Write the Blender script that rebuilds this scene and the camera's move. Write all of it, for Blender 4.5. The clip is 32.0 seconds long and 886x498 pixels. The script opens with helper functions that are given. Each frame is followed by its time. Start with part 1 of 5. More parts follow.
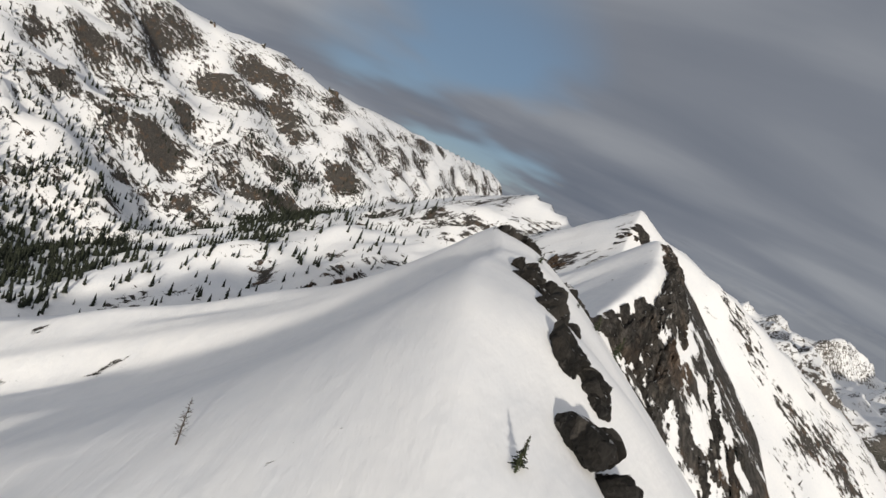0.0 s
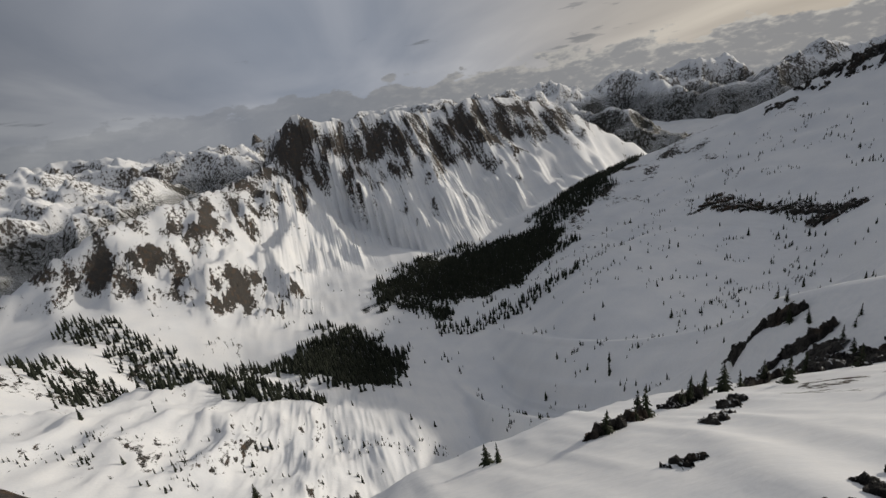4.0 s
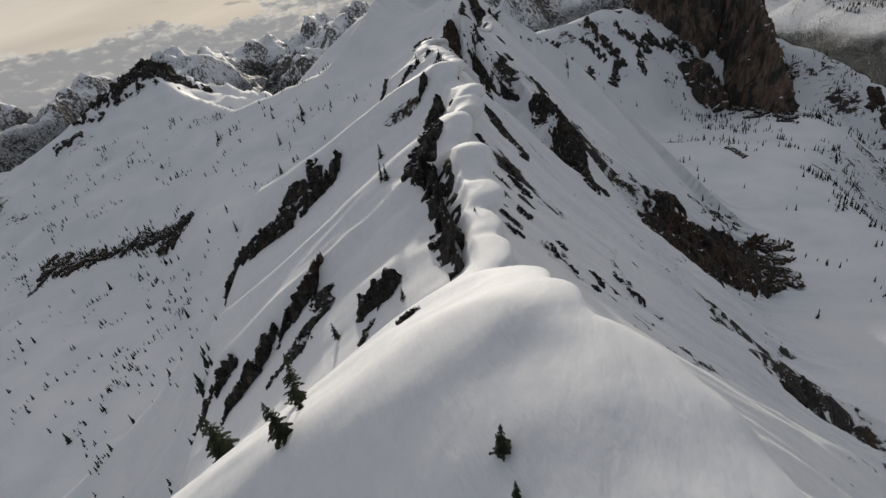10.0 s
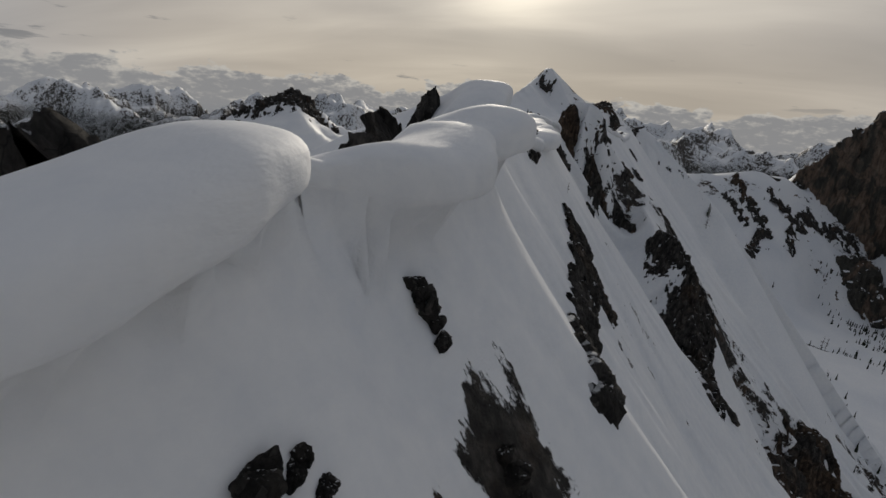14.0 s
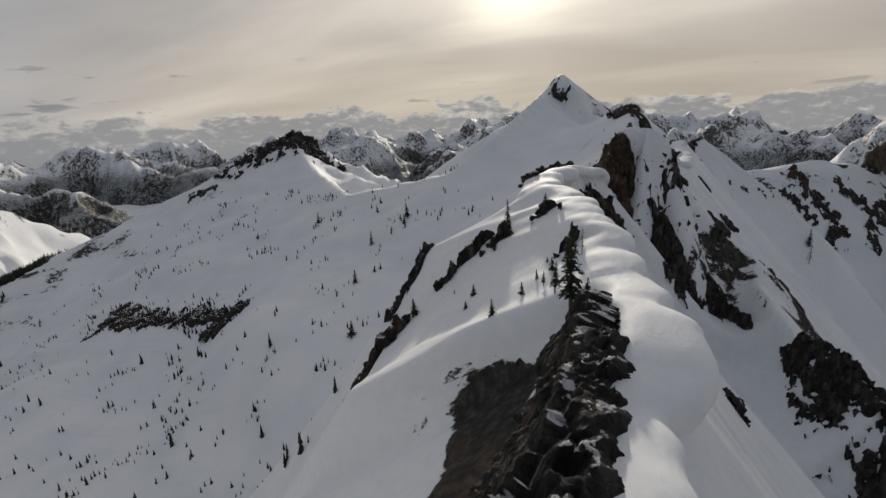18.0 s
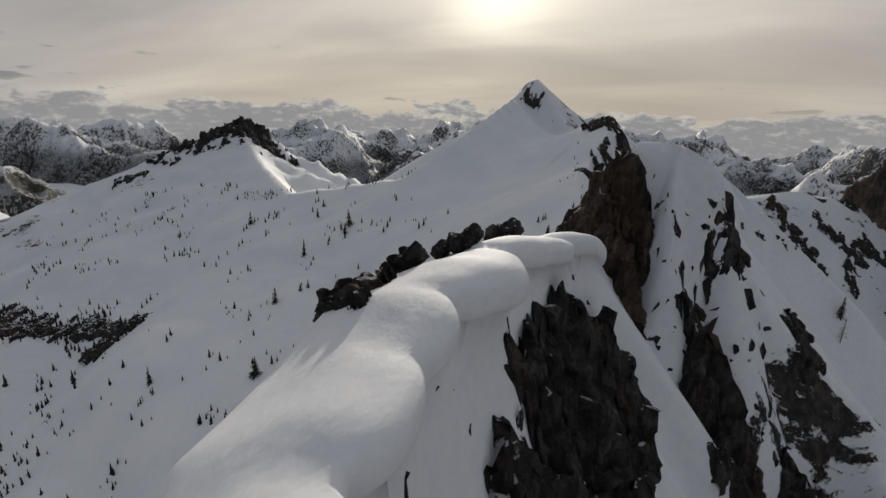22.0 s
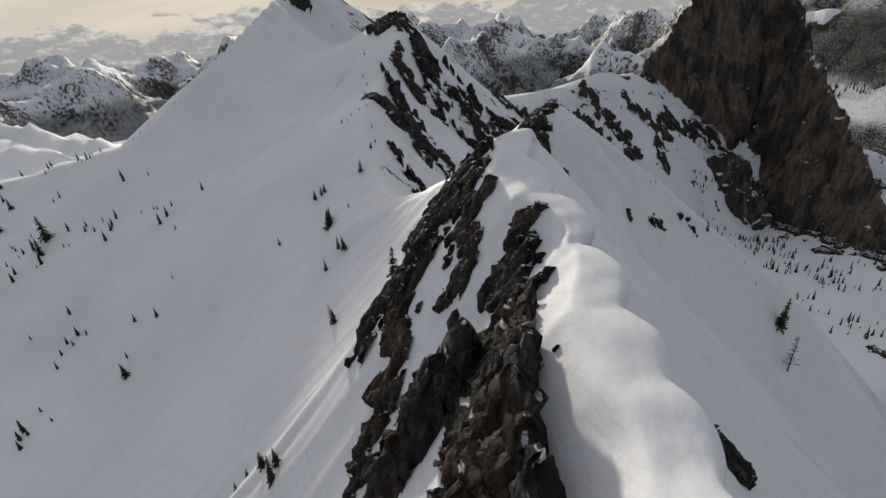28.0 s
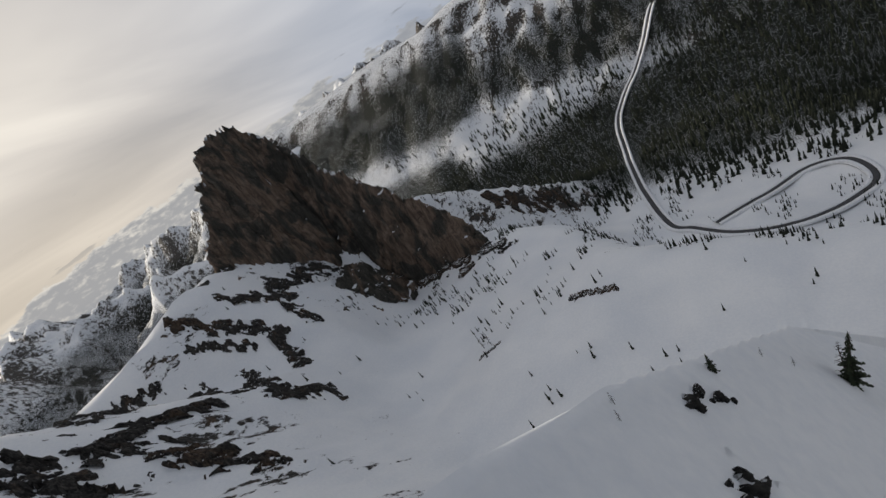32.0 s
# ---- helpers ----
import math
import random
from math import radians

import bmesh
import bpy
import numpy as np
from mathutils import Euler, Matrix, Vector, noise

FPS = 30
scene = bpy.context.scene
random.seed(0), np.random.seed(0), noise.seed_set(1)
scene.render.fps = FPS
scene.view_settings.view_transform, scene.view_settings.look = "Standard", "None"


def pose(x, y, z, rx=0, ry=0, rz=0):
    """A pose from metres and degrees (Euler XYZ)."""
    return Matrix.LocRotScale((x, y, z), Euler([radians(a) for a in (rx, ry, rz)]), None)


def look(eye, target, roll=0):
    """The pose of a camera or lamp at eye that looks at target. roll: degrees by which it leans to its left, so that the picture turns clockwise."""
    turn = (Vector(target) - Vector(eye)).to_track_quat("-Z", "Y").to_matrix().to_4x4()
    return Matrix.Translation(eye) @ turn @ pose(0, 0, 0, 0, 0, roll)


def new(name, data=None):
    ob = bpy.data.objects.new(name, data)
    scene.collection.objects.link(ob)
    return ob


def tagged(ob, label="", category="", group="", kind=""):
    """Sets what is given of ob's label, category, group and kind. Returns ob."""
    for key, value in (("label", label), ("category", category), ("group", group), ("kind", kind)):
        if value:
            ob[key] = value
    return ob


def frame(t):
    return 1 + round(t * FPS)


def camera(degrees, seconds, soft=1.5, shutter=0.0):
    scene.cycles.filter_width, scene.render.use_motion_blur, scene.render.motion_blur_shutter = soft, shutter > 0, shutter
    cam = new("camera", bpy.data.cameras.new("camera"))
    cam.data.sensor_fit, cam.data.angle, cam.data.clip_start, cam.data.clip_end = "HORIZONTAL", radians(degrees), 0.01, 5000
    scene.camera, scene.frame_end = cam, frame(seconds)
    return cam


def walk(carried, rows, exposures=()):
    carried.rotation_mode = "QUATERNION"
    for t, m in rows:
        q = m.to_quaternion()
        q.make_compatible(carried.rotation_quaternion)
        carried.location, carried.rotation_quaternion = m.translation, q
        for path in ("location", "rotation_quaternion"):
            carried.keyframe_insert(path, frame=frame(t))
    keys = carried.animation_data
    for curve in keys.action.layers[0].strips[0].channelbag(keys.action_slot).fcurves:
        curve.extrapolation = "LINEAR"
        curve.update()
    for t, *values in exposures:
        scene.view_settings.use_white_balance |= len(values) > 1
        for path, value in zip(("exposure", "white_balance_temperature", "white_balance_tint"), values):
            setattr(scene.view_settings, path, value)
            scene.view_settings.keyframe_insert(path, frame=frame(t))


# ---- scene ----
cam = camera(86.9, 32.0)
PATH = [
    (0, -15.88, 40.31, -16.39, -176.03, -8.82, 23.38),
    (0.5, -12.48, 34.93, -13.47, 179.75, -13.12, 17.06),
    (1, -9.43, 28.38, -11.1, 171.96, -13.71, 11.59),
    (1.5, -6.08, 23.38, -8.94, 158.31, -13.45, 7.09),
    (2, -3.47, 17.38, -7.01, 139.44, -13.12, 2.52),
    (2.5, -2.66, 11.77, -5.17, 118.61, -14.15, -2.19),
    (3, -2.4, 7.37, -2.78, 101.39, -16.01, -5.67),
    (3.5, -3.57, 4.27, -0.21, 87.55, -17.97, -7.92),
    (4, -8.27, 5.02, 0.87, 77.08, -18.67, -9.77),
    (4.5, -14.06, 7.07, 1.22, 68.16, -19.3, -11.81),
    (6.5, -34.78, 40.26, -8, 30.07, -23.85, -12.56),
    (7, -38.39, 46.97, -7.87, 23.62, -24.68, -12.84),
    (7.5, -41.08, 53.95, -7.69, 19.59, -25.2, -14.07),
    (8, -43.1, 61.4, -8.18, 16.66, -25.78, -15.05),
    (8.5, -44.46, 69.71, -9.5, 13.79, -26.56, -15.03),
    (9, -45.19, 78.74, -11.49, 10.7, -27.37, -14.31),
    (9.5, -45.3, 87.96, -14.08, 8.03, -28.27, -12.96),
    (10, -44.68, 97.58, -17.62, 6.55, -28.9, -11.87),
    (10.5, -44.1, 107.07, -21.7, 5.72, -29.18, -11.24),
    (11, -42.82, 117.18, -26.15, 5.7, -29.17, -10.33),
    (11.5, -41.17, 127.17, -30.22, 7.47, -28.56, -8.63),
    (12, -39.14, 137.76, -33.61, 10.2, -26.25, -6.01),
    (12.5, -37.21, 149.57, -35.8, 12.99, -23.41, -2.61),
    (13, -36.28, 160.6, -38.05, 14.89, -21.02, 2.66),
    (13.5, -35.97, 172.08, -39.3, 15.68, -19.01, 4.94),
    (14, -36.38, 183.94, -39.72, 16.38, -17.52, 4.64),
    (14.5, -37.09, 195.58, -39.72, 18.64, -15.67, 4.14),
    (15, -38.25, 207.08, -39.18, 21, -14.57, 5.14),
    (15.5, -39.77, 218.96, -38.17, 23.09, -13.68, 5.54),
    (17.5, -49.32, 257.95, -30.48, 21.93, -13.45, -1.26),
    (18, -50.7, 267.72, -30.25, 20.02, -15.44, -2.76),
    (18.5, -51.75, 276.92, -30.72, 18.31, -16.77, -3.1),
    (19, -52.56, 285.97, -31.85, 17.03, -17.57, -2.9),
    (19.5, -53.17, 295.26, -33.31, 16.46, -17.83, -2.86),
    (20, -53.56, 304.72, -34.65, 16.39, -17.86, -2.87),
    (20.5, -53.86, 314.75, -35.41, 16.79, -16.96, -1.67),
    (21, -54.26, 325.03, -35.35, 17.21, -15.96, -0.31),
    (21.5, -54.53, 335.85, -34.26, 16.65, -15.36, 1.06),
    (22, -54.74, 346.55, -32.96, 15.89, -15.33, 1.83),
    (22.5, -55.5, 357.36, -31.64, 15.43, -16.25, 2.12),
    (23, -56.03, 367.6, -30.29, 14.13, -16.63, 1.9),
    (23.5, -56.57, 378.22, -28.82, 10.54, -16.66, 0.66),
    (24, -56.17, 389.16, -27.34, 7.31, -17.7, -1.6),
    (24.5, -55.28, 399.84, -26.09, 3.36, -19.89, -3.41),
    (25, -53.89, 411.21, -24.89, -0.1, -21.88, -5.6),
    (25.5, -51.62, 422.55, -24.05, -2.81, -23.71, -7.61),
    (27.5, -38.76, 461.54, -27.2, -4.92, -26.84, -7.7),
    (28, -34.96, 471.74, -29.02, -3.47, -26.41, -5.22),
    (28.5, -31.11, 482.07, -30.68, -2.59, -24.59, -2.91),
    (29, -27.2, 492.76, -31.86, -2.23, -22.36, -1.67),
    (29.5, -23.51, 504.16, -32.7, -2.41, -20.8, -1.38),
    (30, -19.57, 515.49, -33.22, -2.95, -19.59, -2.39),
    (30.5, -15.21, 526.5, -33.87, -6.45, -18.08, -7.05),
    (31, -10.45, 537.31, -35.19, -17.98, -16.32, -16.25),
    (31.5, -5.42, 547.37, -37.47, -34.71, -17.38, -26.78),
    (32, 0.28, 556.87, -40.51, -50.16, -21.86, -36.03),
]


def heading(x, y, z, yaw, pitch, roll):
    return pose(x, y, z, 0, 0, yaw) @ pose(0, 0, 0, 90 + pitch) @ pose(0, 0, 0, 0, 0, roll)


EXPOSURES = [(0, -0.22), (1.5, -0.2), (2.5, -0.34), (4, -0.72), (4.5, -0.75), (6.5, -0.56), (7, -0.5), (9.5, -0.45), (11, -0.5), (12, -0.34), (13, -0.66), (15, -0.8), (17.5, -0.6), (19, -0.58), (20.5, -0.68), (23, -0.55), (26, -0.25), (29, -0.36), (30, -0.62), (31, -0.6), (32, -0.18)]
walk(cam, [(t, heading(*p)) for t, *p in PATH], EXPOSURES)

# ---- sky and sun ----
SUN_AZ, SUN_EL = -10.5, 12.5
SUN = Vector((math.sin(radians(SUN_AZ)) * math.cos(radians(SUN_EL)),
              math.cos(radians(SUN_AZ)) * math.cos(radians(SUN_EL)), math.sin(radians(SUN_EL))))


class Nodes:
    """Short calls for building a node tree."""

    def __init__(self, tree):
        self.tree = tree
        tree.nodes.clear()

    def add(self, kind, **put):
        node = self.tree.nodes.new(kind)
        for key, value in put.items():
            setattr(node, key, value)
        return node

    def link(self, a, b):
        self.tree.links.new(a, b)

    def feed(self, socket, value):
        if isinstance(value, bpy.types.NodeSocket):
            self.link(value, socket)
        elif isinstance(value, bpy.types.Node):
            self.link(value.outputs[0], socket)
        else:
            socket.default_value = value

    def math(self, op, a, b=0.0, c=0.0, clamp=False):
        n = self.add("ShaderNodeMath", operation=op, use_clamp=clamp)
        for s, v in zip(n.inputs, (a, b, c)):
            self.feed(s, v)
        return n.outputs[0]

    def vmath(self, op, a, b=(0, 0, 0)):
        n = self.add("ShaderNodeVectorMath", operation=op)
        self.feed(n.inputs[0], a)
        self.feed(n.inputs[1], b)
        return n.outputs["Value"] if op in ("DOT_PRODUCT", "LENGTH") else n.outputs[0]

    def noise(self, vector, scale, detail=5.0, rough=0.55, warp=0.0):
        n = self.add("ShaderNodeTexNoise")
        self.feed(n.inputs["Vector"], vector)
        for key, v in (("Scale", scale), ("Detail", detail), ("Roughness", rough), ("Distortion", warp)):
            n.inputs[key].default_value = v
        return n.outputs[0]

    def ramp(self, fac, *stops):
        n = self.add("ShaderNodeValToRGB")
        self.feed(n.inputs[0], fac)
        el = n.color_ramp.elements
        while len(el) < len(stops):
            el.new(0.5)
        for e, (at, col) in zip(el, stops):
            e.position = at
            e.color = (col, col, col, 1) if isinstance(col, (int, float)) else (*col, 1)
        return n.outputs[0]

    def mix(self, fac, a, b, blend="MIX"):
        n = self.add("ShaderNodeMix", data_type="RGBA", blend_type=blend)
        self.feed(n.inputs["Factor"], fac)
        for name, v in (("A", a), ("B", b)):
            s = [i for i in n.inputs if i.name == name and i.type == "RGBA"][0]
            self.feed(s, (*v, 1) if isinstance(v, tuple) and len(v) == 3 else v)
        return [o for o in n.outputs if o.type == "RGBA"][0]

    def add_noise_vector(self, at, scale, amount):
        t = self.add("ShaderNodeTexNoise")
        self.feed(t.inputs["Vector"], at)
        t.inputs["Scale"].default_value = scale
        return self.vmath("MULTIPLY", self.vmath("SUBTRACT", t.outputs["Color"], (0.5, 0.5, 0.5)), (amount, amount, amount))

    def span(self, v, lo, hi, a=0.0, b=1.0):
        n = self.add("ShaderNodeMapRange", interpolation_type="SMOOTHSTEP")
        for s, x in zip(n.inputs, (v, lo, hi, a, b)):
            self.feed(s, x)
        return n.outputs[0]

    def scaled(self, vector, scale, offset=(0, 0, 0)):
        n = self.add("ShaderNodeMapping")
        self.feed(n.inputs["Vector"], vector)
        n.inputs["Scale"].default_value = scale
        n.inputs["Location"].default_value = offset
        return n.outputs[0]


def make_world():
    world = bpy.data.worlds.new("sky")
    scene.world = world
    world.use_nodes = True
    n = Nodes(world.node_tree)
    way = n.add("ShaderNodeTexCoord").outputs["Generated"]
    parts = n.add("ShaderNodeSeparateXYZ")
    n.feed(parts.inputs[0], way)
    up = parts.outputs[2]
    sky = n.add("ShaderNodeTexSky", sky_type="NISHITA", sun_disc=False)
    sky.sun_elevation, sky.sun_rotation = radians(SUN_EL), radians(SUN_AZ % 360)
    sky.altitude, sky.air_density, sky.dust_density = 2200, 1.0, 0.6
    clear = n.mix(1.0, sky.outputs[0], (0.1, 0.1, 0.1), "MULTIPLY")
    near = n.vmath("DOT_PRODUCT", way, tuple(SUN))
    near01 = n.math("MAXIMUM", near, 0.0)
    # high cloud sheet, laid on a plane above the ground
    low = n.math("ADD", n.math("MAXIMUM", up, 0.0), 0.16)
    flat = n.add("ShaderNodeCombineXYZ")
    n.feed(flat.inputs[0], n.math("DIVIDE", parts.outputs[0], low))
    n.feed(flat.inputs[1], n.math("DIVIDE", parts.outputs[1], low))
    sheet = n.noise(n.scaled(flat.outputs[0], (0.5, 0.7, 1), (3.1, 0.4, 0)), 0.35, 4, 0.5, 0.4)
    streak = n.noise(n.scaled(flat.outputs[0], (0.45, 1.1, 1), (7.3, 2.4, 0)), 0.9, 5, 0.5, 0.5)
    shade = n.math("ADD", n.math("MULTIPLY", sheet, 0.65), n.math("MULTIPLY", streak, 0.35))
    dull = n.ramp(shade, (0.36, (0.150, 0.174, 0.220)), (0.50, (0.225, 0.245, 0.287)), (0.64, (0.385, 0.402, 0.43)))
    warm = n.ramp(shade, (0.38, (0.57, 0.535, 0.50)), (0.5, (0.80, 0.74, 0.67)), (0.62, (1.08, 1.0, 0.88)))
    middle = n.mix(1.0, dull, (2.4, 2.34, 2.26), "MULTIPLY")
    sheet_col = n.mix(n.span(near, -0.45, 0.25), dull, middle)
    sheet_col = n.mix(n.span(near, 0.3, 0.97), sheet_col, warm)
    # warm light low in the sky on the sun's side, a bright soft patch where the sun stands behind the cloud
    lowwarm = n.math("MULTIPLY", n.span(up, 0.22, 0.02), n.span(near, 0.45, 1.0))
    sheet_col = n.mix(n.math("MULTIPLY", lowwarm, 0.48), sheet_col, (0.82, 0.69, 0.51))
    glow = n.math("ADD", n.math("MULTIPLY", n.math("POWER", near01, 300.0), 0.45), n.math("MULTIPLY", n.math("POWER", near01, 42.0), 0.50))
    glow = n.math("MULTIPLY", glow, n.span(shade, 0.38, 0.60, 0.45, 1.2))
    lit = n.mix(1.0, sheet_col, n.mix(glow, (0, 0, 0), (1.0, 0.90, 0.70)), "ADD")
    # gap in the sheet, low on the side away from the sun
    gapdir = n.vmath("DOT_PRODUCT", way, (0.16, -0.98, 0.10))
    gap = n.math("MULTIPLY", n.span(gapdir, 0.93, 0.985), n.span(n.noise(n.scaled(flat.outputs[0], (0.5, 0.5, 1)), 0.8, 4, 0.5), 0.42, 0.55))
    lit = n.mix(gap, lit, n.mix(0.8, clear, (0.19, 0.28, 0.40)))
    # heaped clouds along the horizon
    heap = n.noise(n.scaled(way, (5.0, 5.0, 11.0), (0.3, 0.8, 0.0)), 2.6, 8, 0.56, 0.15)
    dense = n.math("SUBTRACT", n.math("ADD", heap, 0.21), n.math("MULTIPLY", up, 8.0))
    puffs = n.math("MULTIPLY", n.span(dense, 0.50, 0.56), n.span(near, -0.3, 0.6, 0.25, 0.92))
    fold = n.noise(n.scaled(way, (5.0, 5.0, 13.0), (2.3, 4.8, 0.9)), 8.0, 7, 0.62, 0.1)
    fold = n.math("ADD", n.math("MULTIPLY", fold, 0.7), n.math("MULTIPLY", n.span(dense, 0.50, 0.72, 1.0, 0.0), 0.14))
    white = n.mix(n.span(near, 0.1, 0.95), (0.33, 0.34, 0.36), (0.84, 0.80, 0.73))
    grey = n.mix(n.span(near, -0.3, 0.8), (0.22, 0.235, 0.26), (0.40, 0.405, 0.42))
    puff_col = n.mix(n.span(fold, 0.33, 0.55), grey, white)
    lit = n.mix(puffs, lit, puff_col)
    # small dark cloud shreds
    shred = n.noise(n.scaled(way, (4.0, 4.0, 26.0), (5.2, 1.1, 0.4)), 2.0, 4, 0.5, 0.0)
    shreds = n.math("MULTIPLY", n.span(shred, 0.66, 0.72), n.math("MULTIPLY", n.span(up, 0.14, 0.09), n.span(up, 0.01, 0.05)))
    lit = n.mix(n.math("MULTIPLY", shreds, 0.6), lit, (0.22, 0.235, 0.26))
    lit = n.mix(n.span(up, -0.02, -0.10), lit, (0.30, 0.32, 0.36))
    back = n.add("ShaderNodeBackground")
    n.feed(back.inputs[0], lit)
    back.inputs[1].default_value = 1.0
    out = n.add("ShaderNodeOutputWorld")
    n.link(back.outputs[0], out.inputs[0])


make_world()
sun_data = bpy.data.lights.new("sun", "SUN")
sun_data.energy, sun_data.angle, sun_data.color = 4.2, radians(2.5), (1.0, 0.91, 0.78)
sun = new("sun", sun_data)
sun.matrix_world = look((0, 0, 400), tuple(Vector((0, 0, 400)) - SUN * 10))

# ---- materials ----


def snow_colour(n, at):
    broad = n.noise(at, 0.02, 4, 0.5)
    fine = n.noise(at, 0.6, 4, 0.6)
    tone = n.math("ADD", n.math("MULTIPLY", broad, 0.6), n.math("MULTIPLY", fine, 0.4))
    return n.ramp(tone, (0.35, (0.68, 0.70, 0.73)), (0.62, (0.79, 0.795, 0.80)))


def rock_colour(n, at, brown=0.35, light=1.0):
    a = n.noise(at, 0.09, 6, 0.6)
    b = n.noise(n.scaled(at, (1.0, 1.0, 0.5)), 0.9, 7, 0.65)
    grey = n.ramp(b, (0.3, (0.018, 0.017, 0.016)), (0.5, (0.055, 0.051, 0.047)), (0.72, (0.135, 0.122, 0.108)))
    rust = n.ramp(b, (0.3, (0.035, 0.026, 0.020)), (0.52, (0.105, 0.072, 0.050)), (0.75, (0.20, 0.145, 0.105)))
    stone = n.mix(n.span(a, 0.62 - brown * 0.4, 0.80 - brown * 0.4), grey, rust)
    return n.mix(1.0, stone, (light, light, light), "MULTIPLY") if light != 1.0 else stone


def surface(n, colour, rough, height, dist, strength=1.0):
    bsdf = n.add("ShaderNodeBsdfPrincipled")
    n.feed(bsdf.inputs["Base Color"], colour)
    n.feed(bsdf.inputs["Roughness"], rough)
    bsdf.inputs["Specular IOR Level"].default_value = 0.25
    if height is not None:
        bump = n.add("ShaderNodeBump")
        bump.inputs["Strength"].default_value = strength
        bump.inputs["Distance"].default_value = dist
        n.feed(bump.inputs["Height"], height)
        n.link(bump.outputs[0], bsdf.inputs["Normal"])
    out = n.add("ShaderNodeOutputMaterial")
    n.link(bsdf.outputs[0], out.inputs[0])
    return bsdf


def material(name):
    m = bpy.data.materials.new(name)
    m.use_nodes = True
    return m, Nodes(m.node_tree)


def ground_material(name, size, stretch=(0.35, 1.0, 0.45), brown=0.3, light=1.0):
    """Snow with rock that shows through where the ground's own 'rock' value is high. size: metres of the outcrops."""
    m, n = material(name)
    at = n.add("ShaderNodeTexCoord").outputs["Object"]
    rock = n.add("ShaderNodeAttribute", attribute_name="rock").outputs["Fac"]
    wood = n.add("ShaderNodeAttribute", attribute_name="wood").outputs["Fac"]
    torn = n.noise(n.scaled(at, stretch), 1.0 / size, 14, 0.73, 0.25)
    show = n.span(n.math("ADD", torn, rock), 0.99, 1.008)
    snow = snow_colour(n, at)
    stone = rock_colour(n, at, brown, light)
    colour = n.mix(show, snow, stone)
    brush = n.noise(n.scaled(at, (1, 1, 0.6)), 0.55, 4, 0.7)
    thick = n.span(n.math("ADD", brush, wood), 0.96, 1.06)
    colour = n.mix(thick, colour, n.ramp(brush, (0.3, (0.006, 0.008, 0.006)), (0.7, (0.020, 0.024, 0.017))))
    rip = n.noise(n.scaled(at, (1.0, 0.35, 1.0)), 0.5, 5, 0.55)
    slid = n.math("MULTIPLY", n.noise(n.scaled(at, (1.0, 0.8, 1.0)), 2.2, 4, 0.6), n.span(n.noise(n.scaled(at, (0.35, 1.0, 0.5)), 0.045, 3, 0.5), 0.53, 0.62, 0.0, 0.16))
    rip = n.math("ADD", rip, slid)
    crag = n.noise(at, 0.35, 8, 0.7)
    height = n.math("ADD", n.math("MULTIPLY", rip, n.math("SUBTRACT", 0.22, n.math("MULTIPLY", show, 0.2))), n.math("MULTIPLY", n.math("MULTIPLY", crag, show), 3.0))
    surface(n, colour, n.span(show, 0, 1, 0.72, 0.88), height, 1.0, 0.9)
    return m


def rock_material(name, brown, snowy=True, size=1.0, light=1.0):
    m, n = material(name)
    at = n.add("ShaderNodeTexCoord").outputs["Object"]
    stone = rock_colour(n, n.scaled(at, (1.0 / size, 1.0 / size, 0.4 / size)), brown, light)
    facing = n.add("ShaderNodeSeparateXYZ")
    n.feed(facing.inputs[0], n.add("ShaderNodeNewGeometry").outputs["Normal"])
    lie = n.math("ADD", facing.outputs[2], n.math("MULTIPLY", n.noise(at, 0.4 / size, 9, 0.68), 0.9))
    snowcap = n.span(lie, 1.40, 1.45) if snowy else 0.0
    crag = n.noise(n.scaled(at, (1.2, 1.2, 0.6)), 0.9 / size, 12, 0.78)
    joints = n.add("ShaderNodeTexVoronoi", feature="DISTANCE_TO_EDGE")
    bent = n.vmath("ADD", n.scaled(at, (1.0, 1.0, 0.55)), n.add_noise_vector(at, 0.9 / size, 1.3 * size))
    n.feed(joints.inputs["Vector"], bent)
    joints.inputs["Scale"].default_value = 0.75 / size
    block = n.add("ShaderNodeTexVoronoi", feature="F1")
    n.feed(block.inputs["Vector"], bent)
    block.inputs["Scale"].default_value = 0.75 / size
    tone = n.add("ShaderNodeSeparateXYZ")
    n.feed(tone.inputs[0], block.outputs["Color"])
    facets = n.math("MULTIPLY", tone.outputs[0], 0.5)
    # each block weathers to a tone of its own, and the joints between them are dark
    mottle = n.math("MULTIPLY", n.math("ADD", n.math("MULTIPLY", tone.outputs[1], 0.6), n.noise(at, 1.3 / size, 8, 0.75)), 0.9)
    worn = n.mix(1.0, stone, n.ramp(mottle, (0.30, 0.45), (0.62, 0.95), (0.95, 1.9)), "MULTIPLY")
    worn = n.mix(n.span(joints.outputs["Distance"], 0.03, 0.0, 0.0, 0.55), worn, (0.012, 0.011, 0.010))
    colour = n.mix(snowcap, worn, (0.75, 0.76, 0.775))
    relief = n.math("ADD", n.math("ADD", crag, facets), n.math("MULTIPLY", n.span(joints.outputs["Distance"], 0.0, 0.16), 0.35))
    surface(n, colour, 0.85, relief, 1.1 * size, 0.9)
    return m


SNOW_ROCK = ground_material("snow_and_rock", 5.5, (0.45, 1.0, 0.5))
# rock of the far ranges: lightened, so distance haze is put into its colour
FAR_HAZED_ROCK = ground_material("far_snow_and_hazed_rock", 15.0, (1, 1, 0.5), 0.15, 1.7)
DARK_ROCK = rock_material("dark_rock", 0.22, True, 1.0, 0.62)
BROWN_ROCK = rock_material("brown_rock", 0.55, True, 1.0, 0.60)


